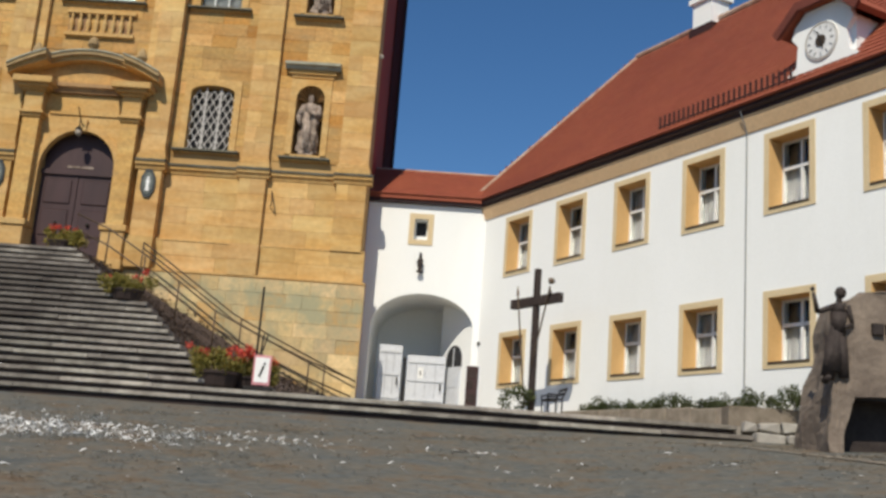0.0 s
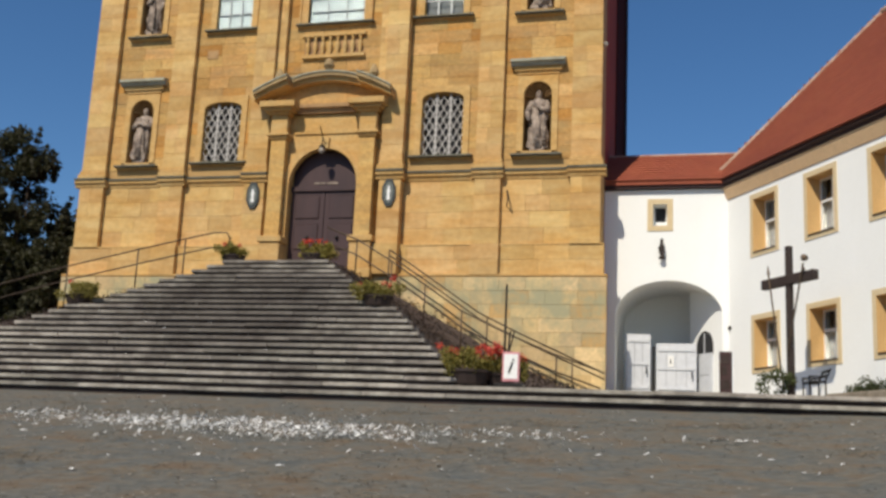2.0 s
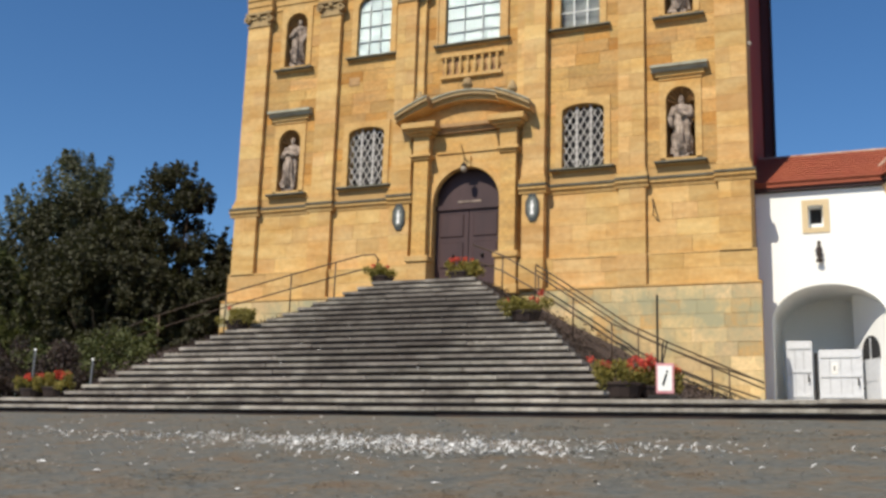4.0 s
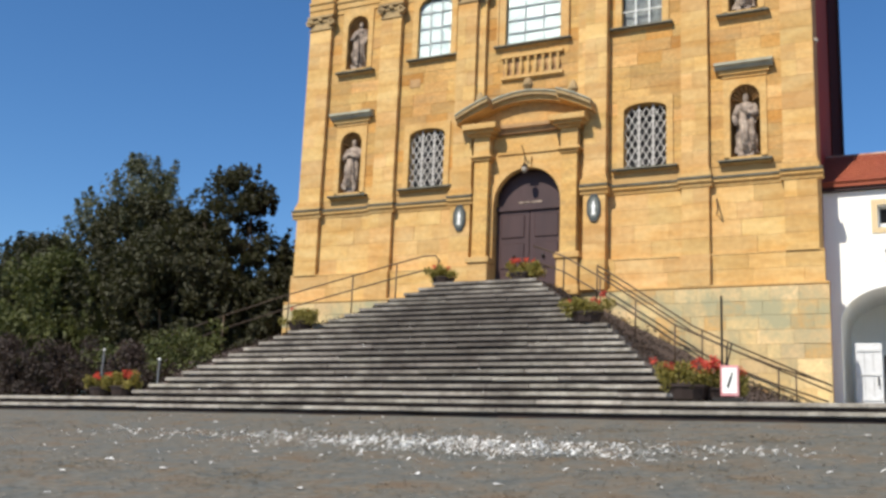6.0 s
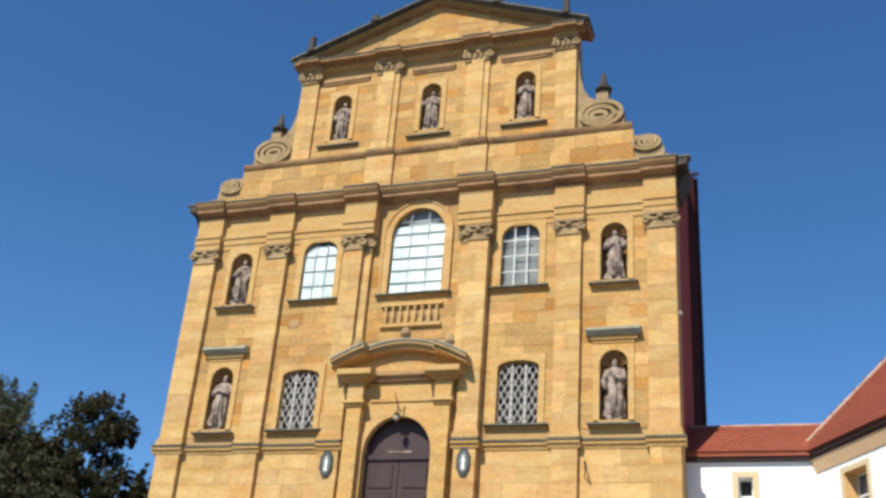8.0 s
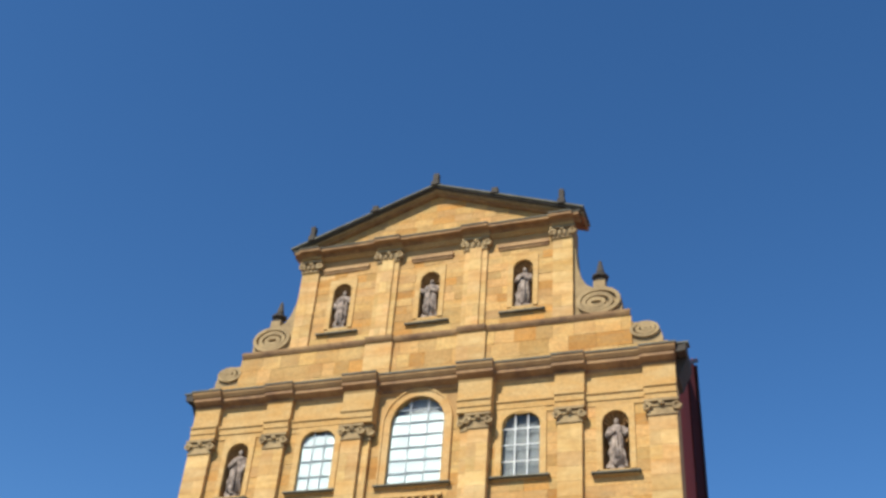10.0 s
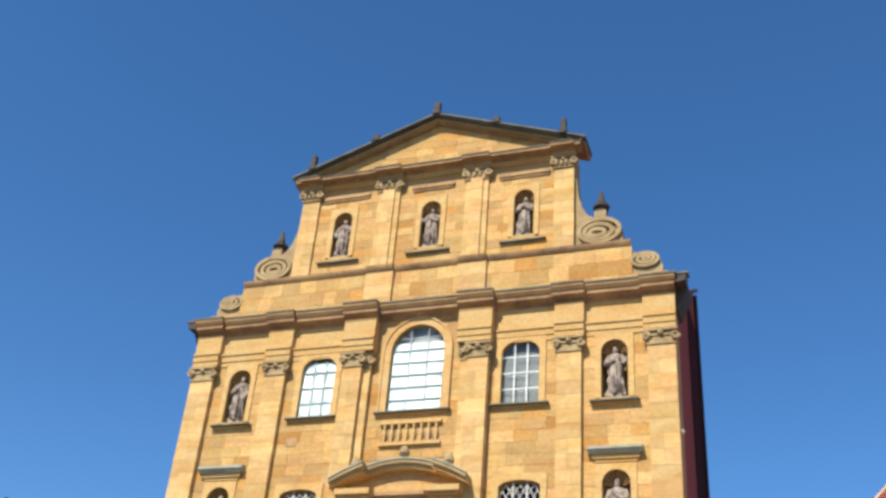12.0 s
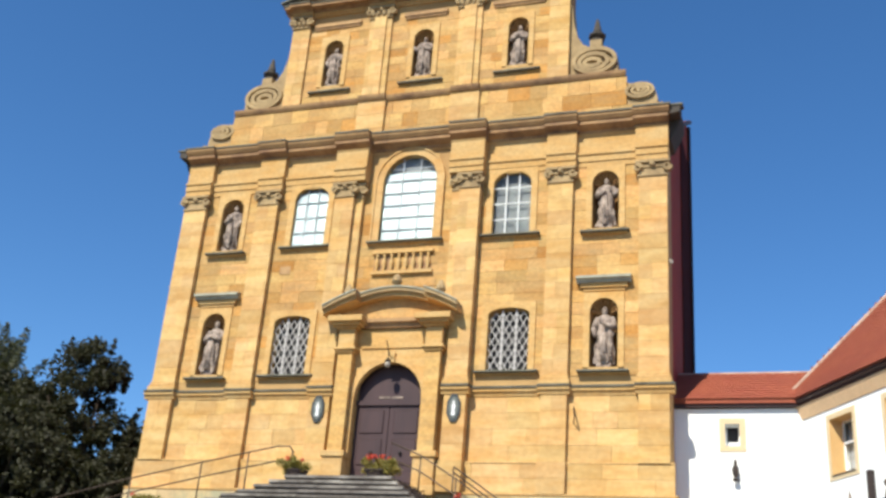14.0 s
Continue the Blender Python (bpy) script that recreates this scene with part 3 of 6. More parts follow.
def scroll(bm, cx, cz, r, y0, y1, turns=2.2, thick=0.3, sx=1.0, sz=1.0, hand=1):
    """A spiral band drawn out in depth."""
    n = int(turns * 14)
    inn, outl = [], []
    for i in range(n + 1):
        f = i / n
        a = hand * f * turns * 6.2832
        ro = r * (1 - 0.82 * f)
        ri = ro * (1 - thick)
        outl.append((cx + sx * ro * math.cos(a), cz + sz * ro * math.sin(a)))
        inn.append((cx + sx * ri * math.cos(a), cz + sz * ri * math.sin(a)))
    strip(bm, inn, outl, y0, y1)


def capital(x0, x1, z0, z1, y, leafy_cap=False):
    bm = bmesh.new()
    h, m = z1 - z0, (x0 + x1) / 2
    box(bm, x0 - 0.03, x1 + 0.03, y - 0.035, 0.0, z0, z0 + 0.06, 0.01)
    box(bm, x0, x1, y - 0.01, 0.0, z0 + 0.06, z1 - 0.08)
    box(bm, x0 - 0.09, x1 + 0.09, y - 0.11, 0.0, z1 - 0.08, z1, 0.012)
    for sgn, cx in ((-1, x0 + 0.02), (1, x1 - 0.02)):
        g = bmesh.new()
        scroll(g, 0, 0, 0.15, y - 0.10, y + 0.05, 1.7, 0.45, hand=-sgn)
        off = Vector((cx + sgn * 0.03, 0, z1 - 0.21))
        vmap = {v: bm.verts.new(v.co + off) for v in g.verts}
        for f in g.faces:
            bm.faces.new([vmap[v] for v in f.verts])
        g.free()
    blob(bm, (m, y - 0.05, z1 - 0.12), 0.09, 1, 0.3, 3)
    if leafy_cap:
        for k in range(4):
            blob(bm, (x0 + (x1 - x0) * (k + 0.5) / 4, y - 0.04, z0 + h * 0.42), 0.1, 1, 0.4, 4, (0.7, 0.7, 1.5))
    else:
        box(bm, x0 + 0.03, x1 - 0.03, y - 0.045, 0.0, z1 - 0.2, z1 - 0.12)
    part("capital", bm, WEATHER, church, "carved volute capital")


for sgn in (1, -1):
    for n, (a, b) in enumerate(PIL):
        x0, x1 = (a, b) if sgn > 0 else (-b, -a)
        y = -0.30 if n == 0 else -0.17
        pilaster(x0, x1, 5.46, 7.2, y, 10 * n + sgn, "pilaster_pedestal")
        if n < 2:
            pilaster(x0 - 0.03, x1 + 0.03, 4.66, 5.46, y - 0.10, 20 * n + sgn, "pilaster_pedestal")
        base_mould(x0, x1, 7.44, y)
        pilaster(x0, x1, 7.72, 13.22, y, 30 * n + sgn)
        capital(x0, x1, 13.22, 13.68, y)
        if n == 0:           # the half pilaster beside the middle window
            i0, i1 = (x0 - 0.24, x0) if sgn > 0 else (x1, x1 + 0.24)
            pilaster(i0, i1, 7.72, 13.22, -0.16, 77 + sgn)
            capital(i0, i1, 13.22, 13.68, -0.15)
    for a, b, leafy_cap in ((1.12, 1.87, True), (3.99, 4.61, True)):
        x0, x1 = (a, b) if sgn > 0 else (-b, -a)
        pilaster(x0, x1, 16.68, 19.68, -0.10, int(90 * a) + sgn)
        if a < 2:
            m = (x0 + x1) / 2
            pilaster(m - 0.2, m + 0.2, 16.68, 19.68, -0.16, int(70 * a) + sgn)
        capital(x0, x1, 19.62, 20.05, -0.12, True)
    x0, x1 = (1.05, 1.95) if sgn > 0 else (-1.95, -1.05)
    pilaster(x0, x1, 15.12, 16.58, -0.12, 7 + sgn, "attic_pier")


def mould(name, prof, spans, material, label=""):
    """One run of moulding, with the breaks forward over the pilasters: spans of (x0, x1, forward)."""
    for x0, x1, f in spans:
        bm = bmesh.new()
        run_x(bm, [(y - (f if y < 0 else 0), z) for y, z in prof], x0, x1)
        part(name, bm, material, church, label)


def broken(edge, outs, plain=0.0, ends=0.0):
    """Spans from -edge to edge with breaks forward at the given |x| ranges."""
    cuts = []
    for a, b, f in outs:
        cuts += [(a, b, f), (-b, -a, f)] if a > 0 else [(a, b, f)]
    cuts.sort()
    res, x = [], -edge
    for a, b, f in cuts:
        if a > x + 1e-4:
            res.append((x, a, plain))
        res.append((max(a, -edge), min(b, edge), f))
        x = b
    if x < edge - 1e-4:
        res.append((x, edge, plain))
    return res


# band course over the lower storey, held back from the portal
low_outs = [(1.55, 2.31, 0.30), (4.10, 4.94, 0.16), (6.58, 7.56, 0.16), (-1.55, 1.55, -9)]
spans = [s for s in broken(7.56, low_outs) if s[2] > -1]
mould("band_course", [(0, 7.2), (-0.03, 7.2), (-0.05, 7.27), (-0.10, 7.32), (-0.10, 7.40), (0, 7.40)], spans, TRIM)
mould("band_slab", [(0, 7.40), (-0.13, 7.40), (-0.14, 7.45), (-0.02, 7.49), (0, 7.49)], spans, LEAD, "dark weathered drip slab")
part("plinth_mould", boxes((-7.53, -1.5, -0.145, 0, 5.44, 5.48), (1.5, 7.53, -0.145, 0, 5.44, 5.48)), TRIM, church)
part("plinth_mould", boxes((-7.62, -1.5, -0.262, 0, 4.63, 4.68), (1.5, 7.62, -0.262, 0, 4.63, 4.68)), TRIM, church)
# main entablature
ent = [(1.30, 2.31, 0.34), (4.10, 4.94, 0.17), (6.58, 7.46, 0.17)]
mould("architrave", [(0, 13.72), (-0.04, 13.72), (-0.04, 13.88), (-0.07, 13.88), (-0.07, 14.05), (-0.11, 14.08), (-0.11, 14.14), (0, 14.14)],
      [s for s in broken(7.46, ent) if not (abs(s[0]) < 1.31 and abs(s[1]) < 1.31)], TRIM)
mould("frieze", [(0, 14.14), (-0.03, 14.14), (-0.03, 14.70), (-0.06, 14.76), (0, 14.76)], [s for s in broken(7.46, ent) if not (abs(s[0]) < 1.31 and abs(s[1]) < 1.31)], TRIM)
part("frieze_middle", boxes((-1.30, 1.30, -0.03, 0, 14.72, 14.80)), TRIM, church)
corn = [(1.25, 2.36, 0.20), (4.05, 4.99, 0.10), (6.53, 7.56, 0.10)]
# lower members in the darker brown, which carries the shade under the slab
mould("cornice", [(0, 14.76), (-0.06, 14.76), (-0.10, 14.84), (-0.16, 14.86), (-0.30, 14.94), (-0.30, 15.05), (0, 15.05)], broken(7.48, corn), CORN)
mould("cornice_slab", [(0, 15.05), (-0.33, 15.05), (-0.40, 15.15), (-0.40, 15.23), (0, 15.29)], broken(7.52, corn), SLAB)
mould("cornice_cover", [(0, 15.29), (-0.43, 15.225), (-0.43, 15.275), (0, 15.35)], broken(7.88, corn), LEAD, "dark sheet cover")
for sgn in (1, -1):
    bm = bmesh.new()
    prism(bm, [(sgn * (HW - 0.05), 14.35), (sgn * (HW + 0.10), 14.40), (sgn * (HW + 0.37), 15.0), (sgn * (HW + 0.37), 15.27), (sgn * (HW - 0.05), 15.27)], 0.02, 0.9)
    prism(bm, [(sgn * (HW + 0.105), 14.98), (sgn * (HW + 0.37), 15.02), (sgn * (HW + 0.40), 15.22), (sgn * (HW + 0.105), 15.22)], -0.40, 0.015)
    part("cornice_return", bm, EDGE, church, "black end of the cornice")
# attic top and the gable's cornice
att = [(1.05, 1.95, 0.12)]
mould("attic_mould", [(0, 16.58), (-0.05, 16.58), (-0.10, 16.66), (-0.12, 16.74), (0, 16.82)], broken(6.28, att), CORN)
gab = [(1.05, 1.95, 0.10), (3.92, 4.66, 0.10)]
mould("gable_architrave", [(0, 20.05), (-0.06, 20.05), (-0.06, 20.13), (-0.10, 20.13), (-0.10, 20.19), (0, 20.19)], broken(4.66, gab), TRIM)
mould("gable_cornice", [(0, 20.19), (-0.10, 20.19), (-0.20, 20.27), (-0.40, 20.27), (-0.40, 20.36), (0, 20.42)], broken(4.86, gab), CORN)
mould("gable_cornice_cover", [(0, 20.42), (-0.43, 20.362), (-0.43, 20.40), (0, 20.465)], broken(4.90, gab), LEAD, "dark sheet cover")
for a, b in ((-0.72, 0.72), (2.2, 3.85), (-3.85, -2.2)):
    part("gable_panel_mould", boxes((a, b, -0.10, 0, 19.60, 19.72), (a + 0.03, b - 0.03, -0.06, 0, 19.52, 19.60)), CORN, church)
bm = bmesh.new()
prism(bm, [(-4.74, 20.42), (4.74, 20.42), (0, 22.24)], 0.0, 0.6)
part("pediment_core", bm, JOINT, church)
bm = bmesh.new()
rngp = random.Random(8)
for k in range(6):
    z0, z1 = 20.42 + 0.28 * k, 20.42 + 0.28 * (k + 1)
    w = max(0.1, 4.72 * (22.20 - z1) / 1.78)
    x = -w
    while x < w - 0.05:
        nx = min(w, x + rngp.uniform(0.35, 0.8))
        box(bm, x + 0.004, nx - 0.004, -0.015, 0.05, z0 + 0.004, z1 - 0.004)
        x = nx
ob = part("gable_facing", bm, STONE_I, church, "pale sandstone blocks of the gable field")
ob["kind"] = "stuff"
for sgn in (1, -1):
    for lo, hi, y, stone, words in ((0.03, 0.10, -0.14, CORN, "brown raking bed mould"), (0.10, 0.17, -0.27, WEATHER, "grey raking mould"), (0.17, 0.24, -0.38, EDGE, "blackened raking cornice")):
        bm = bmesh.new()
        prism(bm, [(sgn * 4.94, 20.27 + lo), (0, 22.12 + lo), (0, 22.12 + hi), (sgn * 5.00, 20.25 + hi)], y, 0.6)
        part("raking_cornice", bm, stone, church, words)
    bm = bmesh.new()
    prism(bm, [(sgn * 5.02, 20.485), (0, 22.362), (0, 22.42), (sgn * 5.04, 20.54)], -0.44, 0.62)
    part("raking_cover", bm, LEAD, church, "dark sheet cover")
for x, z, h, w in ((0, 22.35, 0.52, 0.14), (4.32, 20.74, 0.62, 0.12), (-4.32, 20.74, 0.62, 0.12), (2.1, 21.58, 0.28, 0.15), (-2.1, 21.58, 0.28, 0.15)):
    bm = bmesh.new()
    box(bm, x - w, x + w, -0.48, -0.2, z, z + h * 0.35, 0.02)
    box(bm, x - w * 0.7, x + w * 0.7, -0.44, -0.24, z + h * 0.35, z + h, 0.02)
    part("gable_stub", bm, EDGE, church, "small weathered stone stub")

# scrolls at the gable's shoulders
def oval_ring(bm, cx, cz, rx, rz, wide, y0, y1, n=28):
    ang = [6.2832 * i / n for i in range(n + 1)]
    strip(bm, [(cx + max(0.02, rx - wide) * math.cos(a), cz + max(0.02, rz - wide) * math.sin(a)) for a in ang],
          [(cx + rx * math.cos(a), cz + rz * math.sin(a)) for a in ang], y0, y1)


for sgn in (1, -1):
    bm = bmesh.new()
    side = [(4.5, 16.6), (6.0, 16.6), (6.04, 17.0), (5.98, 17.42), (5.75, 17.66), (5.55, 17.74), (5.55, 17.98), (5.2, 17.98), (5.2, 17.74), (5.0, 17.86), (4.84, 18.15), (4.72, 18.6), (4.66, 19.3), (4.5, 19.4)]
    prism(bm, [(sgn * x, z) for x, z in side], 0.05, 0.5)
    part("shoulder", bm, WEATHER, church)
    bm = bmesh.new()
    for k in range(3):
        oval_ring(bm, sgn * (5.36 - 0.03 * k), 17.22 - 0.04 * k, 0.66 - 0.19 * k, 0.46 - 0.14 * k, 0.12, -0.05 - 0.012 * k, 0.06)
    part("volute", bm, WEATHER, church, "stone scroll of the gable's shoulder")
    bm = bmesh.new()
    prism(bm, [(sgn * x, z) for x, z in ((5.9, 15.13), (7.10, 15.13), (7.16, 15.8), (7.08, 16.1), (6.9, 16.28), (6.62, 16.34), (6.36, 16.36), (6.24, 16.46), (6.16, 16.58), (5.9, 16.58))], 0.05, 0.5)
    part("lower_shoulder", bm, WEATHER, church)
    bm = bmesh.new()
    for k in range(3):
        oval_ring(bm, sgn * (6.66 + 0.02 * k), 16.06, 0.42 - 0.14 * k, 0.26 - 0.09 * k, 0.09, -0.04 - 0.012 * k, 0.06)
    part("lower_volute", bm, WEATHER, church, "small stone scroll")
    bm = bmesh.new()
    lathe(bm, [(0.20, 0), (0.20, 0.08), (0.12, 0.12), (0.26, 0.2), (0.26, 0.26), (0.12, 0.32), (0.13, 0.42), (0.05, 0.8), (0.01, 0.86)], (sgn * 5.38, 0.25, 17.98), 8)
    part("finial", bm, EDGE, church, "dark pointed stone finial")


def sill(x0, x1, z, y=-0.17, material=None):
    bm = bmesh.new()
    box(bm, x0, x1, y, 0.1, z - 0.055, z, 0.010)
    if material:
        part("sill", bm, material, church)
    else:
        part("sill", bm, LEAD, church, "dark weathered sill")
    bm = bmesh.new()
    box(bm, x0 + 0.05, x1 - 0.05, y + 0.09, 0.0, z - 0.10, z - 0.056, 0.012)
    part("sill_mould", bm, TRIM, church)


def opening(x0, x1, z0, zs, rise, surround, name, round_head=False):
    """Spandrels and the raised surround of an arched opening."""
    bm = bmesh.new()
    arch_in_rect(bm, x0 + 0.001, x1 - 0.001, z0, zs, rise, x0 - 0.0005, x1 + 0.0005, zs + rise + 0.012, -0.012, 0.69)
    part("spandrel", bm, TRIM, church)
    bm = bmesh.new()
    if round_head:           # an archivolt that follows the opening
        arch_band(bm, x0 + 0.002, x1 - 0.002, z0, zs, rise, surround, -0.075, -0.0, 20)
        arch_band(bm, x0 - surround, x1 + surround, z0, zs, rise + surround, 0.05, -0.11, -0.0, 20)
    else:
        arch_in_rect(bm, x0 + 0.002, x1 - 0.002, z0, zs, rise, x0 - surround, x1 + surround, zs + rise + surround, -0.055, -0.0)
    part(name, bm, TRIM, church)


def church_window(x0, x1, z0, zs, rise, nx, nz, blind_top, surround):
    opening(x0, x1, z0, zs, rise, surround, "window_surround", round_head=nx * nz > 20)
    win = part("window", boxes((x0 - 0.02, x1 + 0.02, 0.17, 0.21, z0, zs + rise)), GREYGLASS, church,
               "tall arched window with white blind behind the glass" if blind_top else "tall arched window with dark glass")
    if blind_top:           # the blind stops short of the arch's head
        part("blind", boxes((x0, x1, 0.066, 0.085, z0 + 0.02, blind_top)), BLIND, win, "white blind")
    w, h = x1 - x0, zs + rise - z0
    for i in range(1, nx):
        xx = x0 + w * i / nx
        part("glazing_bar", boxes((xx - 0.013, xx + 0.013, 0.03, 0.065, z0, zs + rise)), BARS if blind_top else WOODWHITE, win)
    for k in range(1, nz):
        zz = z0 + h * k / nz
        part("glazing_bar", boxes((x0, x1, 0.032, 0.063, zz - 0.011, zz + 0.011)), BARS if blind_top else WOODWHITE, win)
    for i in range(nx):
        for k in range(nz):
            a, b = x0 + w * i / nx + 0.006, x0 + w * (i + 1) / nx - 0.006
            c, d = z0 + h * k / nz + 0.005, z0 + h * (k + 1) / nz - 0.005
            t = random.Random(i * 7 + k).uniform(-0.004, 0.004)
            p = part("pane", boxes((a, b, 0.042 + t, 0.048 + t, c, d)), GLASS if blind_top else TINTED, win)
            p.visible_shadow = False
    sill(x0 - surround - 0.12, x1 + surround + 0.12, z0)


church_window(-0.83, 0.83, 11.82, 13.72, 0.86, 3, 7, 14.04, 0.20)
church_window(UPWIN[0], UPWIN[1], 11.82, 13.39, 0.39, 3, 4, 0, 0.18)
church_window(-UPWIN[1], -UPWIN[0], 11.82, 13.39, 0.39, 3, 4, 13.62, 0.18)

for a, b in both(*LOWWIN):
    opening(a, b, 7.90, 9.46, 0.19, 0.17, "window_surround")
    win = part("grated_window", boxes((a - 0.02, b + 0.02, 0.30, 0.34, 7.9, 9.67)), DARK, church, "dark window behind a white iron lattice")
    for i in (1, 2):
        xx = a + (b - a) * i / 3
        part("upright_bar", boxes((xx - 0.02, xx + 0.02, 0.05, 0.09, 7.9, 9.62)), LATTICE, win, "white upright bar")
    pitch = (b - a) / 6
    for sl in (1, -1):
        for k in range(-7, 14):
            # curved lattice bars, rising to either side
            bm = bmesh.new()
            pts = []
            for s in range(0, 13):
                xx = a + (b - a) * s / 12
                zz = 7.9 + k * pitch * 1.75 + sl * (xx - a) * 1.75 + 0.03 * math.sin(s * math.pi)
                if 7.9 <= zz <= 9.47 + 0.19 * math.sqrt(max(0, 1 - ((xx - (a + b) / 2) / ((b - a) / 2)) ** 2)):
                    pts.append((xx, zz))
            if len(pts) > 1:
                for p, q in zip(pts, pts[1:]):
                    tube(bm, (p[0], 0.07 + 0.012 * sl, p[1]), (q[0], 0.07 + 0.012 * sl, q[1]), 0.0135, 4)
                part("lattice_bar", bm, LATTICE, win)
            else:
                bm.free()
    sill(a - 0.3, b + 0.3, 7.88)


def niche(x0, x1, z0, zs, shell=True):
    r, cx = (x1 - x0) / 2, (x0 + x1) / 2
    opening(x0, x1, z0, zs, r, 0.16, "niche_surround")
    bm = bmesh.new()
    rows = []
    n = 12
    for z in (z0, zs):
        rows.append([bm.verts.new((cx - r * math.cos(math.pi * i / n), 0.05 + 0.52 * math.sin(math.pi * i / n), z)) for i in range(n + 1)])
    for k in range(1, 7):
        e = math.pi / 2 * k / 6
        rows.append([bm.verts.new((cx - r * math.cos(math.pi * i / n) * math.cos(e), 0.05 + 0.52 * math.sin(math.pi * i / n) * math.cos(e), zs + r * math.sin(e))) for i in range(n + 1)])
    for p, q in zip(rows, rows[1:]):
        for i in range(n):
            bm.faces.new((p[i], p[i + 1], q[i + 1], q[i]))
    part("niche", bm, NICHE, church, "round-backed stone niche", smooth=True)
    if shell:               # the fluted shell in the niche's head
        for k in range(9):
            a = math.pi * (k + 0.5) / 9
            bm = bmesh.new()
            tube(bm, (cx - 0.05 * math.cos(a), 0.34, zs + 0.05 * math.sin(a)), (cx - (r - 0.02) * math.cos(a), 0.07, zs + (r - 0.02) * math.sin(a)), 0.02, 5, 0.05)
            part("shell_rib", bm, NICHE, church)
    part("niche_floor", boxes((x0 - 0.02, x1 + 0.02, -0.06, 0.6, z0 - 0.07, z0)), TRIM, church)
    if z0 > 16:
        part("sill_block", boxes((x0 - 0.12, x1 + 0.12, -0.05, 0.0, z0 - 0.17, z0 - 0.07)), TRIM, church)
        part("sill", boxes((cx - 0.72, cx + 0.72, -0.13, 0.0, z0 - 0.215, z0 - 0.171)), LEAD, church, "thin dark sill")
    else:
        sill(cx - 0.66, cx + 0.66, z0 - 0.09, -0.2)


def stone_figure(cx, z0, h, seed, arms, group):
    """A robed carved figure on a low block, in one mesh."""
    rng = random.Random(seed)
    bm = bmesh.new()
    box(bm, -0.24, 0.24, -0.2, 0.2, 0, 0.07 * h, 0.02)
    n, rings = 40, []
    prof = [(0.06, 0.175), (0.14, 0.18), (0.20, 0.165), (0.28, 0.155), (0.36, 0.16), (0.44, 0.15), (0.52, 0.16), (0.58, 0.14), (0.64, 0.135), (0.70, 0.155), (0.77, 0.155), (0.82, 0.11), (0.845, 0.05)]
    ph, lean = rng.uniform(0, 6), rng.uniform(-0.03, 0.03)
    zs_p, rs_p = [p[0] for p in prof], [p[1] for p in prof]
    for z in np.linspace(0.06, 0.845, 34):
        r, ring = float(np.interp(z, zs_p, rs_p)), []
        for i in range(n):
            a = 6.2832 * i / n
            soft = 1.0 if z < 0.78 else max(0.0, (0.845 - z) / 0.065)
            fold = 1 + soft * (0.20 * (1.1 - z) * math.sin(5 * a + ph + 4 * z) + 0.10 * math.sin(9 * a - ph + 11 * z)
                               + 0.22 * noise.noise(Vector((2.2 * math.cos(a), 2.2 * math.sin(a), 7 * z + seed))) + 0.09 * math.sin(24 * z + 3 * a + ph))
            ring.append(bm.verts.new((h * (r * fold * math.cos(a) + lean * math.sin(z * 5)), h * r * 0.8 * fold * math.sin(a), h * z)))
        rings.append(ring)
    for p, q in zip(rings, rings[1:]):
        for i in range(n):
            bm.faces.new((p[i], p[(i + 1) % n], q[(i + 1) % n], q[i]))
    bm.faces.new(rings[-1])
    blob(bm, (lean * h * -0.5, -0.01 * h, 0.905 * h), 0.065 * h, 2, 0.12, 6, (0.85, 0.95, 1.2))
    for sgn, kind in zip((1, -1), arms):
        sh = (sgn * 0.13 * h, 0, 0.79 * h)
        el = (sgn * 0.20 * h, -0.05 * h, 0.62 * h)
        ha = {"chest": (sgn * 0.02 * h, -0.16 * h, 0.67 * h), "out": (sgn * 0.25 * h, -0.12 * h, 0.70 * h), "down": (sgn * 0.17 * h, -0.10 * h, 0.5 * h)}[kind]
        tube(bm, sh, el, 0.055 * h, 8, 0.06 * h)
        tube(bm, el, ha, 0.058 * h, 8, 0.035 * h)
        blob(bm, ha, 0.035 * h, 1, 0.2, 5)
    for k in range(5):       # loose folds of the cloak
        a = rng.uniform(-2.6, -0.5)
        tube(bm, (0.15 * h * math.cos(a), 0.12 * h * math.sin(a), 0.66 * h), (0.17 * h * math.cos(a + 0.3), 0.15 * h * math.sin(a + 0.3), 0.1 * h), 0.02 * h, 5, 0.035 * h)
    ob = finish("statue", bm, FIGURE, smooth=True)
    ob.location, ob.scale = (cx, 0.16, z0), (0.80, 0.9, 1.0)
    tagged(ob, "weathered grey stone figure standing in a facade niche", "statue", group)


ARMS = [("chest", "down"), ("out", "chest"), ("chest", "chest"), ("down", "chest"), ("chest", "out"), ("chest", "chest"), ("out", "down")]
k = 0
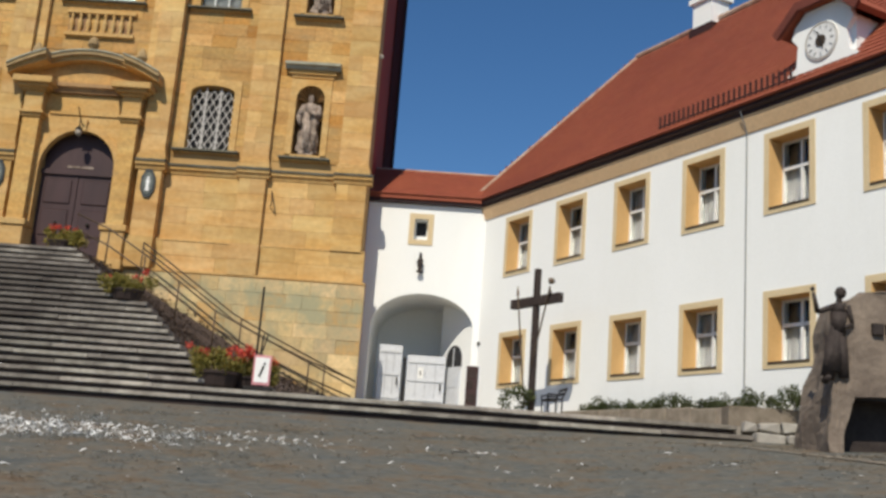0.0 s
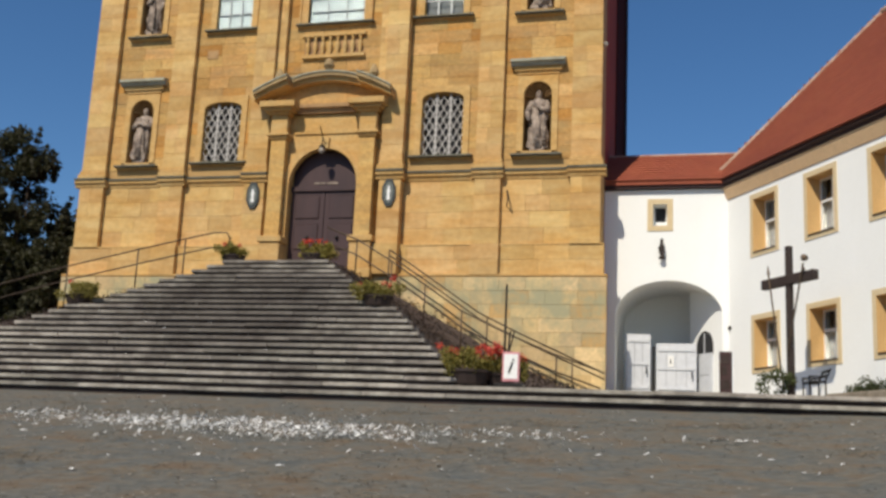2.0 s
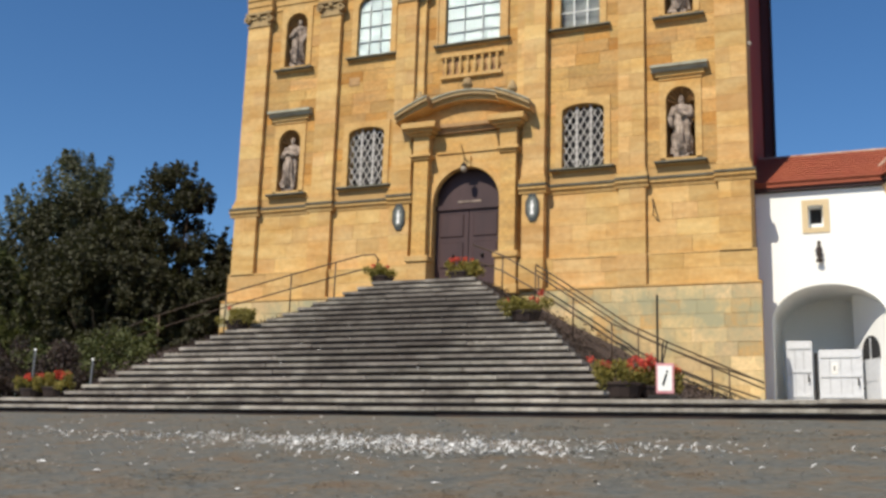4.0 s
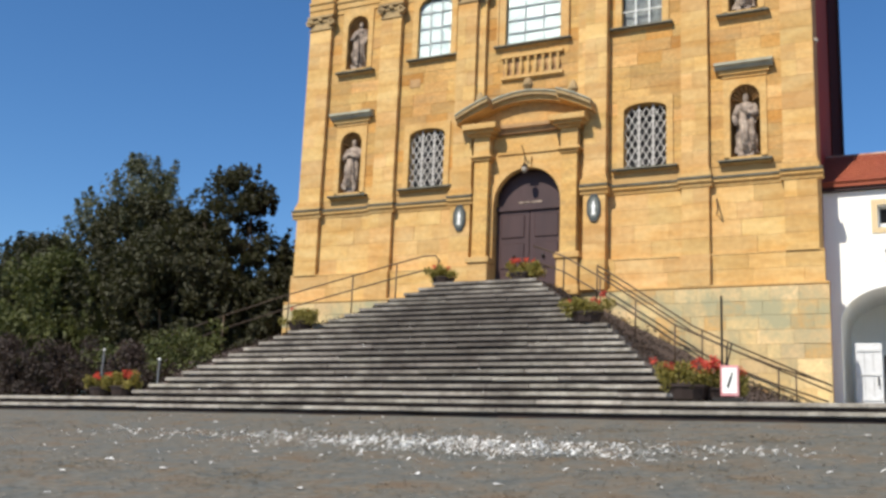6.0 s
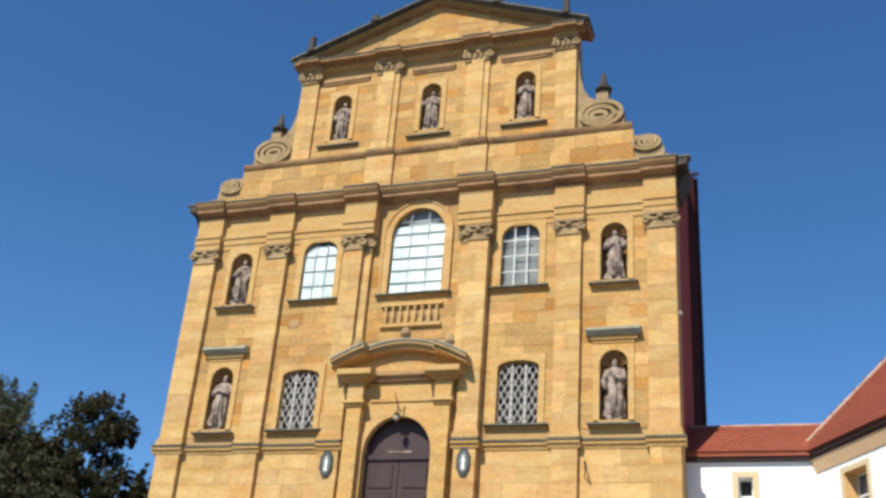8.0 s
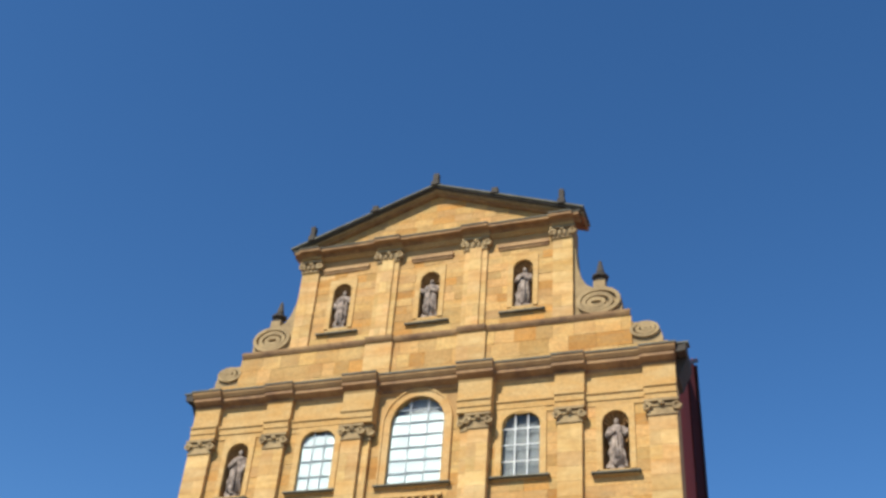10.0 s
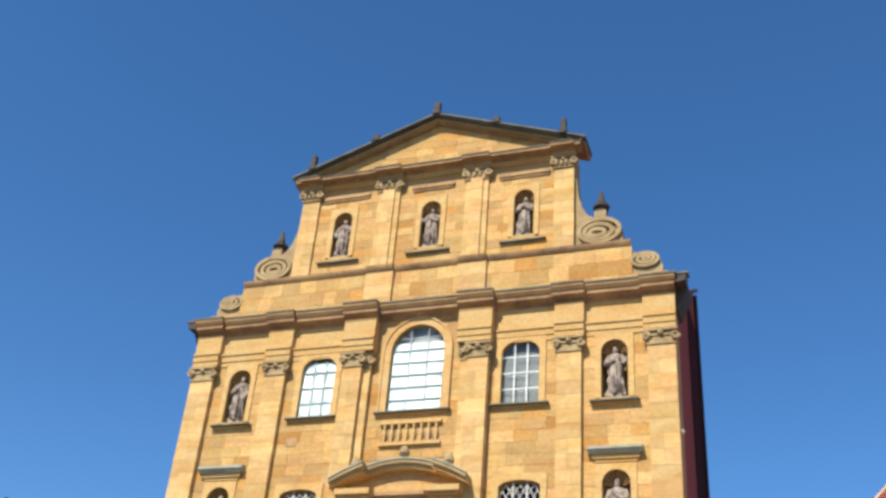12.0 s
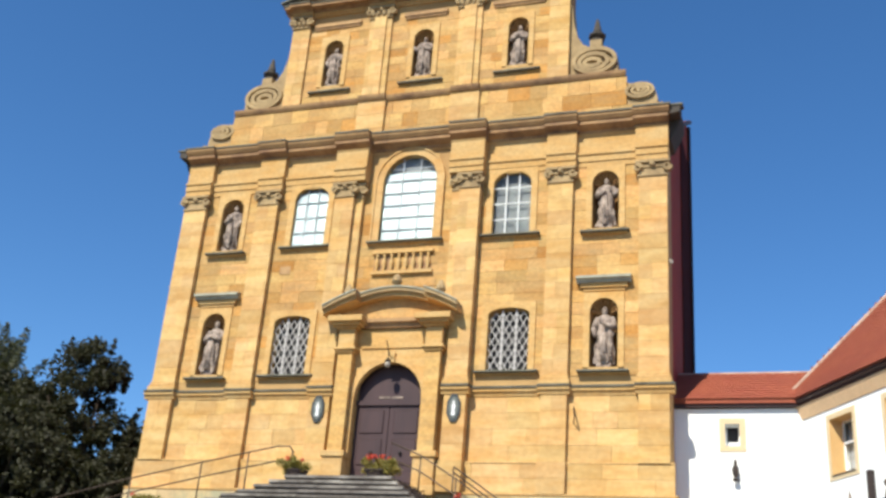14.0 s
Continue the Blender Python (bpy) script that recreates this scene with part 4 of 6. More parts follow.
for a, b in both(*NX):
    for z0, zs in ((7.93, 9.45), (11.83, 13.19)):
        niche(a, b, z0, zs)
        stone_figure((a + b) / 2, z0, 1.74 if z0 < 10 else 1.62, 60 + k, ARMS[k], "figures in the front")
        k += 1
    m = (a + b) / 2          # hood over the lower niche
    bm = bmesh.new()
    run_x(bm, [(0, 10.22), (-0.16, 10.22), (-0.20, 10.30), (-0.26, 10.32), (-0.26, 10.39), (0, 10.45)], m - 0.72, m + 0.72)
    part("niche_hood", bm, HOOD, church, "green-grey weathered hood slab")
    part("hood_mould", boxes((m - 0.62, m + 0.62, -0.1, 0, 10.11, 10.22), (m - 0.55, m + 0.55, -0.05, 0, 10.02, 10.11)), TRIM, church)
for a, b in ((-0.33, 0.33), *both(2.72, 3.36)):
    niche(a, b, 17.34, 18.73)
    stone_figure((a + b) / 2, 17.34, 1.56, 60 + k, ARMS[k], "figures in the front")
    k += 1

# one darker block beside the window
part("dark_block", boxes((-3.86, -3.52, -0.024, 0.0, 10.97, 11.22)), CORN, church, "single dark brown block")

# relief panel of stubby balusters under the middle window
bm = boxes((-0.92, 0.92, -0.12, 0, 11.42, 11.51), (-0.92, 0.92, -0.12, 0, 10.79, 10.88))
part("balustrade_rail", bm, TRIM, church)
# backing in the cornice brown, to paint the shade between the balusters
part("balustrade_recess", boxes((-0.88, 0.88, -0.016, 0.0, 10.88, 11.42)), CORN, church, "recess behind the balusters, shade put into its brown")
for i in range(8):
    bm = bmesh.new()
    lathe(bm, [(0.05, 0), (0.05, 0.05), (0.03, 0.1), (0.075, 0.22), (0.06, 0.32), (0.03, 0.42), (0.05, 0.49), (0.05, 0.54)], (-0.77 + 0.22 * i, -0.06, 10.88), 8)
    part("baluster", bm, TRIM, church, smooth=True)

# ---------------------------------------------------------------- portal
LAND = Z0 + N * RISE
portal = thing("church_portal", "sandstone portal with broken arched pediment round the doors", "portal")
bm = bmesh.new()
arch_in_rect(bm, -0.97, 0.97, LAND, 7.14, 1.0, -1.5, 1.5, 9.1, -0.16, 0.0)
part("portal_wall", bm, TRIM, portal)
bm = bmesh.new()
arch_band(bm, -0.97, 0.97, LAND, 7.14, 1.0, 0.17, -0.22, -0.15)
part("arch_moulding", bm, TRIM, portal)
part("keystone", boxes((-0.13, 0.13, -0.28, -0.15, 8.11, 8.42)), TRIM, portal)
part("panel", boxes((-0.9, 0.9, -0.2, -0.15, 8.55, 8.72)), TRIM, portal)
for sgn in (1, -1):
    a, b = sorted((sgn * 1.06, sgn * 1.48))
    bm = boxes((a, b, -0.42, -0.1, 5.66, 8.36))
    part("portal_pilaster", bm, STONE_I, portal)
    bm = bmesh.new()
    for w, z, zz in ((0.12, LAND, LAND + 0.25), (0.08, LAND + 0.25, 5.5), (0.13, 5.5, 5.66)):
        box(bm, a - w, b + w, -0.42 - w, -0.05, z, zz, 0.015)
    part("portal_pedestal", bm, TRIM, portal)
    for nm, w, z, zz in (("necking", 0.05, 8.36, 8.44), ("necking", 0.11, 8.44, 8.52), ("impost", 0.03, 8.52, 9.05), ("impost_mould", 0.10, 9.05, 9.12), ("impost_mould", 0.2, 9.12, 9.2), ("impost_slab", 0.3, 9.2, 9.37)):
        bm = bmesh.new()
        box(bm, a - w, b + w, -0.42 - w, -0.05, z, zz, 0.015)
        part(nm, bm, TRIM, portal)
    bm = bmesh.new()
    lathe(bm, [(0.15, 0), (0.15, 0.08), (0.07, 0.13), (0.15, 0.24), (0.12, 0.34), (0.04, 0.5)], (sgn * 1.36, -0.45, 9.86), 8)
    part("urn", bm, WEATHER, portal, "weathered stone urn")


def crown(x):
    return 9.38 + 0.62 * math.cos(min(1, abs(x) / 1.98) * math.pi / 2) ** 0.9


def crown_piece(x0, x1, y, name, label):
    n = 10
    pts = [(x0 + (x1 - x0) * i / n, crown(x0 + (x1 - x0) * i / n)) for i in range(n + 1)]
    bm = bmesh.new()
    strip(bm, pts, [(x, z + 0.12) for x, z in pts], y + 0.10, 0.0)
    part(name, bm, TRIM, portal, label)
    bm = bmesh.new()
    strip(bm, [(x, z + 0.12) for x, z in pts], [(x, z + 0.22) for x, z in pts], y, 0.0)
    part(name, bm, WEATHER, portal, label)
    bm = bmesh.new()
    strip(bm, [(x, z + 0.222) for x, z in pts], [(x, z + 0.26) for x, z in pts], y - 0.03, 0.0)
    part(name + "_cover", bm, HOOD, portal, "green-grey weathered cover slab")


crown_piece(-0.99, 0.99, -0.48, "pediment_arch", "weathered crown of the arched pediment")
for a, b in both(0.995, 1.96):
    crown_piece(a, b, -0.80, "pediment_wing", "weathered forward end of the arched pediment")
bm = bmesh.new()
run_x(bm, [(0, 9.12), (-0.25, 9.12), (-0.30, 9.24), (-0.36, 9.26), (-0.36, 9.36), (0, 9.38)], -0.98, 0.98)
part("entablature", bm, CORN, portal)
bm = bmesh.new()
prism(bm, [(-1.9, 9.37), (1.9, 9.37)] + [(1.9 - 3.8 * i / 16, crown(1.9 - 3.8 * i / 16) + 0.02) for i in range(17)], -0.14, 0.0)
part("pediment_field", bm, STONE_I, portal)
bm = bmesh.new()
lathe(bm, [(0.14, 0), (0.14, 0.06), (0.06, 0.12), (0.16, 0.26), (0.12, 0.4), (0.05, 0.48)], (0, -0.3, 10.18), 8)
part("urn", bm, WEATHER, portal, "weathered stone finial")

doors = thing("church_door", "closed purple-brown oak double door with arched fanlight panel", "door", pose(0, -0.2, 0))
part("door_backing", boxes((-1.0, 1.0, 0.36, 0.42, LAND, 8.16)), DOOR, doors)
for sgn in (1, -1):
    a, b = sorted((sgn * 0.012, sgn * 0.965))
    leaf = part("door_leaf", boxes((a, b, 0.28, 0.36, LAND + 0.02, 7.00)), DOOR, doors)
    for z0, z1 in ((LAND + 0.15, 5.25), (5.4, 6.1), (6.25, 6.88)):
        bm = bmesh.new()
        box(bm, a + 0.13, b - 0.13, 0.255, 0.285, z0, z1, 0.02)
        part("door_panel", bm, DOOR, leaf)
    bm = bmesh.new()
    blob(bm, (sgn * 0.42, 0.22, 5.72), 0.05, 2)
    tube(bm, (sgn * 0.42, 0.28, 5.72), (sgn * 0.42, 0.22, 5.72), 0.03)
    part("door_knob", bm, IRON, leaf, "black iron knob")
part("transom", boxes((-0.97, 0.97, 0.22, 0.36, 7.01, 7.14)), DOOR, doors)
bm = bmesh.new()
prism(bm, [(-0.94, 7.145)] + arch_line(-0.94, 0.94, 7.15, 7.17, 0.93)[1:-1] + [(0.94, 7.145)], 0.29, 0.36)
part("fan_panel", bm, DOOR, doors)
for x in (-0.18, 0.18):
    part("inscription_bar", boxes((x - 0.16, x + 0.16, 0.275, 0.29, 7.21, 7.26)), FIGURE, doors, "pale line of carved writing")
lantern = thing("door_lantern", "small white glass lantern hanging on a bracket over the door", "lantern")
bm = bmesh.new()
tube(bm, (0, -0.2, 8.22), (0, -0.62, 8.62), 0.015)
tube(bm, (0, -0.4, 8.42), (0, -0.4, 8.12), 0.012)
part("bracket", bm, IRON, lantern)
bm = bmesh.new()
blob(bm, (0, -0.4, 8.02), 0.085, 2, 0.05, 2, (1, 1, 1.15))
part("globe", bm, PALEGREY, lantern, "white glass globe", smooth=True)
bm = bmesh.new()
lathe(bm, [(0.1, 0), (0.05, 0.06), (0.02, 0.1)], (0, -0.4, 8.1), 8)
part("cap", bm, IRON, lantern)

for sgn in (1, -1):
    med = thing("oval_plaque", "oval grey enamel plaque with a pale relief in a stone frame", "plaque", group="ovals beside the door")
    c = (sgn * 1.93, -0.31, 6.83)
    bm = bmesh.new()
    prism(bm, [(c[0] + 0.20 * math.cos(6.2832 * i / 8 + 0.39), c[2] + 0.40 * math.sin(6.2832 * i / 8 + 0.39)) for i in range(8)], -0.345, -0.30)
    part("frame", bm, OVAL, med, "dark grey frame")
    bm = bmesh.new()
    prism(bm, [(c[0] + 0.13 * math.cos(6.2832 * i / 16), c[2] + 0.29 * math.sin(6.2832 * i / 16)) for i in range(16)], -0.352, -0.34)
    part("field", bm, OVALFIELD, med)
    bm = bmesh.new()
    lathe(bm, [(0.05, -0.20), (0.035, -0.05), (0.055, 0.05), (0.02, 0.10), (0.03, 0.14), (0.01, 0.18)], (c[0], -0.352, c[2]), 10, sy=0.3)
    part("relief", bm, PAPER, med, "pale relief")
# small iron bracket on the wall
bm = bmesh.new()
tube(bm, (5.02, -0.03, 6.9), (5.10, -0.28, 6.6), 0.02)
tube(bm, (5.02, -0.03, 6.5), (5.10, -0.28, 6.6), 0.015)
part("wall_hook", bm, IRON, church)
for sgn in (1, -1):
    bm = bmesh.new()
    blob(bm, (sgn * (HW + 0.04), 0.0, 10.75), 0.09, 1, 0.3, 4)
    part("floodlight", bm, PALEGREY, church, "small pale floodlight")
bm = bmesh.new()
tube(bm, (HW - 0.02, -0.05, 1.6), (HW - 0.02, -0.05, 13.2), 0.018)
part("lightning_rod", bm, SOFFIT, church, "pale copper conductor")


# ---------------------------------------------------------------- gatehouse between church and wing
gate = thing("gatehouse", "white plastered gatehouse with a deep arched passage and red roof", "gatehouse")
GY, GX0, GX1 = 1.0, 7.40, 10.62
AX0, AX1, ASP, ARISE = 7.72, 10.34, 3.86, 0.88
bm = bmesh.new()
wall_grid(bm, GX0, GX1, 1.2, 7.1, GY, GY + 0.6, [(AX0, AX1, 1.2, ASP + ARISE), (8.64, 8.99, 6.16, 6.72)])
part("gate_wall", bm, WHITE, gate)
bm = bmesh.new()
arch_in_rect(bm, AX0 + 0.001, AX1 - 0.001, 1.2, ASP, ARISE, AX0 - 0.0005, AX1 + 0.0005, ASP + ARISE + 0.002, GY - 0.001, GY + 0.6, 24)
part("gate_arch", bm, WHITE, gate)
bm = bmesh.new()
arch_band(bm, AX0, AX1, 1.2, ASP, ARISE, 0.05, GY + 0.6, GY + 2.4, 24)
part("vault", bm, WHITE, gate)
part("passage_end", boxes((AX0 - 0.4, AX1 + 0.4, GY + 2.4, GY + 2.6, 1.2, 5.0)), WHITE, gate)
bm = bmesh.new()
strip(bm, [(8.64, 6.16), (8.64, 6.72), (8.99, 6.72), (8.99, 6.16), (8.64, 6.16)], [(8.50, 6.02), (8.50, 6.86), (9.14, 6.86), (9.14, 6.02), (8.50, 6.02)], GY - 0.02, GY)
part("window_surround", bm, PALE, gate, "pale ochre painted surround")
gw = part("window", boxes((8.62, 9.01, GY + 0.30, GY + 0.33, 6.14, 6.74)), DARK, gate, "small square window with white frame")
part("window_frame", boxes((8.64, 8.68, GY + 0.22, GY + 0.27, 6.16, 6.72), (8.95, 8.99, GY + 0.22, GY + 0.27, 6.16, 6.72), (8.68, 8.95, GY + 0.22, GY + 0.27, 6.68, 6.72), (8.68, 8.95, GY + 0.22, GY + 0.27, 6.16, 6.30)), WOODWHITE, gw)
bm = boxes((GX0, 10.75, GY - 0.13, GY + 0.2, 7.12, 7.28))
part("eave_board", bm, EAVE, gate)


def tile_field(name, origin, along, up, length_at, rows, step_up, wide, parent, seed, label):
    """Courses of overlapping flat tiles on a roof slope. length_at(v) gives the start and end of the course at height v."""
    rng = np.random.default_rng(seed)
    origin, along, up = Vector(origin), Vector(along).normalized(), Vector(up).normalized()
    nrm = along.cross(up)
    verts, faces = [], []
    for r in range(rows):
        v = r * step_up
        s, e = length_at(v)
        n = int((e - s) / wide)
        for k in range(n + 1):
            a = s + (k - (0.5 if r % 2 else 0)) * wide
            b = a + wide - 0.012
            a, b = max(a, s), min(b, e)
            if b - a < 0.03:
                continue
            j = rng.uniform(-0.002, 0.002)
            hi = 0.012
            lo = 0.030 + rng.uniform(-0.001, 0.002)
            base = len(verts)
            for u, w, h in ((a, v + j - 0.01, lo), (b, v + j - 0.01, lo), (b, v + step_up + 0.03, hi), (a, v + step_up + 0.03, hi), (a, v + j - 0.01, -0.01), (b, v + j - 0.01, -0.01)):
                verts.append(tuple(origin + along * u + up * w + nrm * h))
            faces += [(base, base + 1, base + 2, base + 3), (base + 4, base + 5, base + 1, base)]
    me = bpy.data.meshes.new(name)
    me.from_pydata(verts, [], faces)
    me.materials.append(TILE)
    ob = new(name, me)
    ob.parent = parent
    ob["label"], ob["kind"] = label, "stuff"
    return ob


bm = bmesh.new()
run_x(bm, [(GY - 0.18, 7.30), (GY + 1.5, 8.44), (GY + 3.6, 7.2), (GY + 3.6, 7.0), (GY + 1.5, 8.2), (GY - 0.18, 7.20)], GX0 - 0.05, 11.4)
part("gate_roof", bm, TILE, gate)
tile_field("gate_tiles", (GX0 - 0.05, GY - 0.20, 7.31), (1, 0, 0), (0, 1.70, 1.15), lambda v: (0, 4.2), 11, 0.187, 0.19, gate, 5, "courses of red clay tiles")
bm = bmesh.new()
tube(bm, (GX0 - 0.05, GY + 1.5, 8.45), (11.4, GY + 1.5, 8.45), 0.055, 8)
part("ridge", bm, RIDGE, gate, "mortared ridge")

# leaves of the gate, standing open in the passage
for n, (hx, hy, ang, w, h) in enumerate(((7.97, 1.45, 6, 0.60, 1.50), (8.70, 1.72, -3, 1.0, 1.30))):
    lf = thing("gate_leaf", "light grey painted wooden gate leaf standing in the passage", "gate", pose(hx, hy, 1.93, 0, 0, ang), "gate leaves")
    part("board", boxes((0, w, 0, 0.06, 0, h)), GREYPAINT, lf)
    for z in (0.12, h * 0.48, h - 0.2):
        part("ledge", boxes((0.04, w - 0.04, -0.025, 0.0, z, z + 0.07)), GREYPAINT, lf)
    for k in range(1, 3 if n == 0 else 4):
        xx = w * k / (3 if n == 0 else 4)
        part("groove", boxes((xx - 0.004, xx + 0.004, -0.006, 0.0, 0.2, h - 0.22)), FLATGREY, lf)
    bm = bmesh.new()
    tube(bm, (w - 0.1, -0.06, h * 0.32), (w - 0.1, -0.06, h * 0.45), 0.02)
    part("handle", bm, IRON, lf, "black handle")
    if n == 1:
        part("notice", boxes((0.30, 0.44, -0.032, -0.026, 0.70, 0.98)), PAPER, lf, "white notice with one dark mark")
        part("notice_mark", boxes((0.35, 0.38, -0.036, -0.033, 0.78, 0.90)), BLACK, lf)
# added dark bar that stands in for the shaded gap between the leaves
part("gap_shade_strip", boxes((8.60, 8.67, 1.66, 1.76, 1.5, 3.15)), IRON, gate, "dark strip standing for the shaded gap between the leaves")
# splayed wall on the passage's right, with its small door (local x runs along it)
SM = pose(9.52, 2.35, 0, 0, 0, -57)
bm = bmesh.new()
box(bm, 0, 1.55, 0, 0.4, 1.2, 4.72)
ob = part("splayed_wall", bm, WHITE, gate)
ob.matrix_local = SM
sd = thing("side_door", "light grey door under a dark arched fanlight", "door", SM)
bm = bmesh.new()
prism(bm, arch_line(0.36, 1.10, 2.95, 3.16, 0.40), -0.02, 0.05)
part("fanlight", bm, DARK, sd, "dark fanlight")
part("door_leaf", boxes((0.38, 1.08, -0.05, 0.0, 1.5, 2.94)), GREYPAINT, sd)
for z in (1.95, 2.45):
    part("door_panel", boxes((0.46, 1.00, -0.062, -0.05, z, z + 0.4)), GREYPAINT, sd)
bm = bmesh.new()
blob(bm, (0.46, -0.09, 2.3), 0.04, 1)
part("door_handle", bm, IRON, sd, "black handle")
part("fan_bar", boxes((0.715, 0.745, -0.035, -0.02, 2.95, 3.50), (0.36, 1.10, -0.04, -0.02, 2.945, 2.99)), GREYPAINT, sd)
board = thing("notice_board", "tall dark notice board with faded sheets on the white wall", "notice board")
part("panel", boxes((10.26, 10.60, 0.90, 0.96, 1.75, 2.96)), EAVE, board)
part("frame", boxes((10.56, 10.62, 0.86, 0.96, 1.72, 2.98)), GREYPAINT, board)
for z, w in ((2.05, 0.2), (2.4, 0.14), (2.66, 0.2)):
    part("sheet", boxes((10.30, 10.30 + w, 0.885, 0.898, z, z + 0.2)), RISER, board, "faded sheet")
# small dark carving over the arch
bm = bmesh.new()
lathe(bm, [(0.09, 0), (0.10, 0.05), (0.05, 0.08), (0.09, 0.2), (0.08, 0.36), (0.04, 0.43), (0.055, 0.5), (0.02, 0.56)], (0, 0, 0), 10, sy=0.7)
tube(bm, (0, 0.02, 0.12), (0, 0.16, 0.12), 0.04)
tube(bm, (0.07, 0, 0.36), (-0.10, -0.05, 0.28), 0.025)
ob = finish("statue", bm, BRONZE, smooth=True)
ob.location = (8.87, GY - 0.12, 5.27)
ob.scale = (0.85, 0.85, 0.95)
tagged(ob, "small dark carved figure on the white gatehouse wall", "statue")
bm = bmesh.new()
blob(bm, (10.52, GY - 0.05, 3.55), 0.06, 1)
tagged(finish("wall_lamp", bm, IRON), "small dark round lamp on the white wall", "wall lamp")

# ---------------------------------------------------------------- wing (local x runs along its front, y goes in)
WM = pose(10.5, 1.0, 0, 0, 0, -59)
wing = thing("wing_building", "long two-storey white plastered wing under a steep red tiled roof", "building", WM)
WL, WTOP = 19.0, 7.03
CENT = [1.57 + 2.140 * i for i in range(8)]
wholes = []
for c in CENT:
    wholes += [(c - 0.46, c + 0.46, 5.25, 6.56), (c - 0.46, c + 0.46, 2.47, 3.62)]
bm = bmesh.new()
wall_grid(bm, -0.02, WL, 0.3, WTOP, 0.0, 0.5, wholes)
part("wall_front", bm, WHITE, wing)
part("wall_side", boxes((-0.02, 0.4, 0.5, 8.0, 0.3, WTOP), (WL - 0.4, WL, 0.5, 8.0, 0.3, WTOP)), WHITE, wing)
part("wall_back", boxes((0.4, WL - 0.4, 7.6, 8.0, 0.3, WTOP)), WHITE, wing)


def wing_window(c, z0, z1, seed):
    rng = random.Random(seed)
    bm = bmesh.new()
    a, b = c - 0.46, c + 0.46
    ring = lambda x0, x1, p, q: [(x0, p), (x0, q), (x1, q), (x1, p), (x0, p)]
    strip(bm, ring(a, b, z0, z1), ring(a - 0.12, b + 0.12, z0 - 0.11, z1 + 0.12), -0.018, 0.0)
    win = part("window", bm, PALE, wing, "pale ochre painted surround with a white casement set deep in it")
    bm = bmesh.new()
    strip(bm, ring(a + 0.004, b - 0.004, z0 + 0.004, z1 - 0.004), ring(a, b, z0, z1), -0.0175, 0.42)
    part("reveal", bm, OCHRE, win, "ochre painted reveal")
    part("sill", boxes((a + 0.005, b - 0.005, -0.03, 0.34, z0 - 0.03, z0 + 0.012)), RAIL, win, "dark metal sill")
    y = 0.33
    bm = boxes((a + 0.004, a + 0.05, y, y + 0.05, z0 + 0.012, z1), (b - 0.05, b - 0.004, y, y + 0.05, z0 + 0.012, z1),
               (a + 0.05, b - 0.05, y, y + 0.05, z1 - 0.05, z1), (a + 0.05, b - 0.05, y, y + 0.05, z0 + 0.012, z0 + 0.06))
    part("window_frame", bm, WOODWHITE, win)
    zt = z0 + (z1 - z0) * 0.60
    part("transom", boxes((a + 0.05, b - 0.05, y - 0.015, y + 0.045, zt - 0.03, zt + 0.03)), WOODWHITE, win)
    part("mullion", boxes((c - 0.03, c + 0.03, y - 0.01, y + 0.045, z0 + 0.06, z1 - 0.05)), WOODWHITE, win)
    for x0, x1 in ((a + 0.05, c - 0.03), (c + 0.03, b - 0.05)):
        for p, q in ((z0 + 0.06, zt - 0.03), (zt + 0.03, z1 - 0.05)):
            pn = part("pane", boxes((x0, x1, y + 0.02, y + 0.026, p, q)), GLASS, win)
            pn.visible_shadow = False
    # flat near-black plate in place of the unlit interior
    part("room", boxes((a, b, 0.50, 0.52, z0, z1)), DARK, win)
    bm = bmesh.new()
    top = zt - 0.02 if rng.random() < 0.75 else z1 - 0.06
    n = 16
    prev = None
    for i in range(n + 1):
        xx = a + 0.04 + (b - a - 0.08) * i / n
        yy = 0.43 + 0.018 * math.sin(i * 2.1 + seed)
        cur = (bm.verts.new((xx, yy, z0 + 0.02)), bm.verts.new((xx, yy, top)))
        if prev:
            bm.faces.new((prev[0], cur[0], cur[1], prev[1]))
        prev = cur
    part("curtain", bm, CURTAIN, win, "white net curtain", smooth=True)


for n, c in enumerate(CENT):
    wing_window(c, 5.25, 6.56, n)
    wing_window(c, 2.47, 3.62, 20 + n)
bm = bmesh.new()
run_x(bm, [(0.0, 6.80), (-0.03, 6.81), (-0.06, 6.90), (-0.10, 7.02), (-0.13, 7.12), (0.1, 7.12)], -0.2, WL + 0.3)
part("cove", bm, SOFFIT, wing, "tan coved cornice under the eaves")
part("eave_board", boxes((-0.5, WL + 0.4, -0.14, 0.1, 7.12, 7.24)), EAVE, wing)
bm = bmesh.new()
tube(bm, (-0.5, -0.165, 7.25), (WL + 0.4, -0.165, 7.25), 0.06, 8)
part("gutter", bm, EAVE, wing, "dark brown gutter")
bm = bmesh.new()
tube(bm, (9.15, -0.04, 1.0), (9.15, -0.04, 6.83), 0.012)
tube(bm, (9.15, -0.04, 6.83), (9.15, -0.22, 7.2), 0.012)
part("downpipe", bm, FLATGREY, wing, "thin grey pipe down the wall")
HIP, RZ, RY = 1.05, 12.1, 4.0
bm = bmesh.new()
p = [(-0.55, -0.25, 7.30), (WL + 0.45, -0.25, 7.30), (WL + 0.45, 8.25, 7.30), (-0.55, 8.25, 7.30), (HIP, RY, RZ), (WL + 0.45, RY, RZ)]
v = [bm.verts.new(q) for q in p]
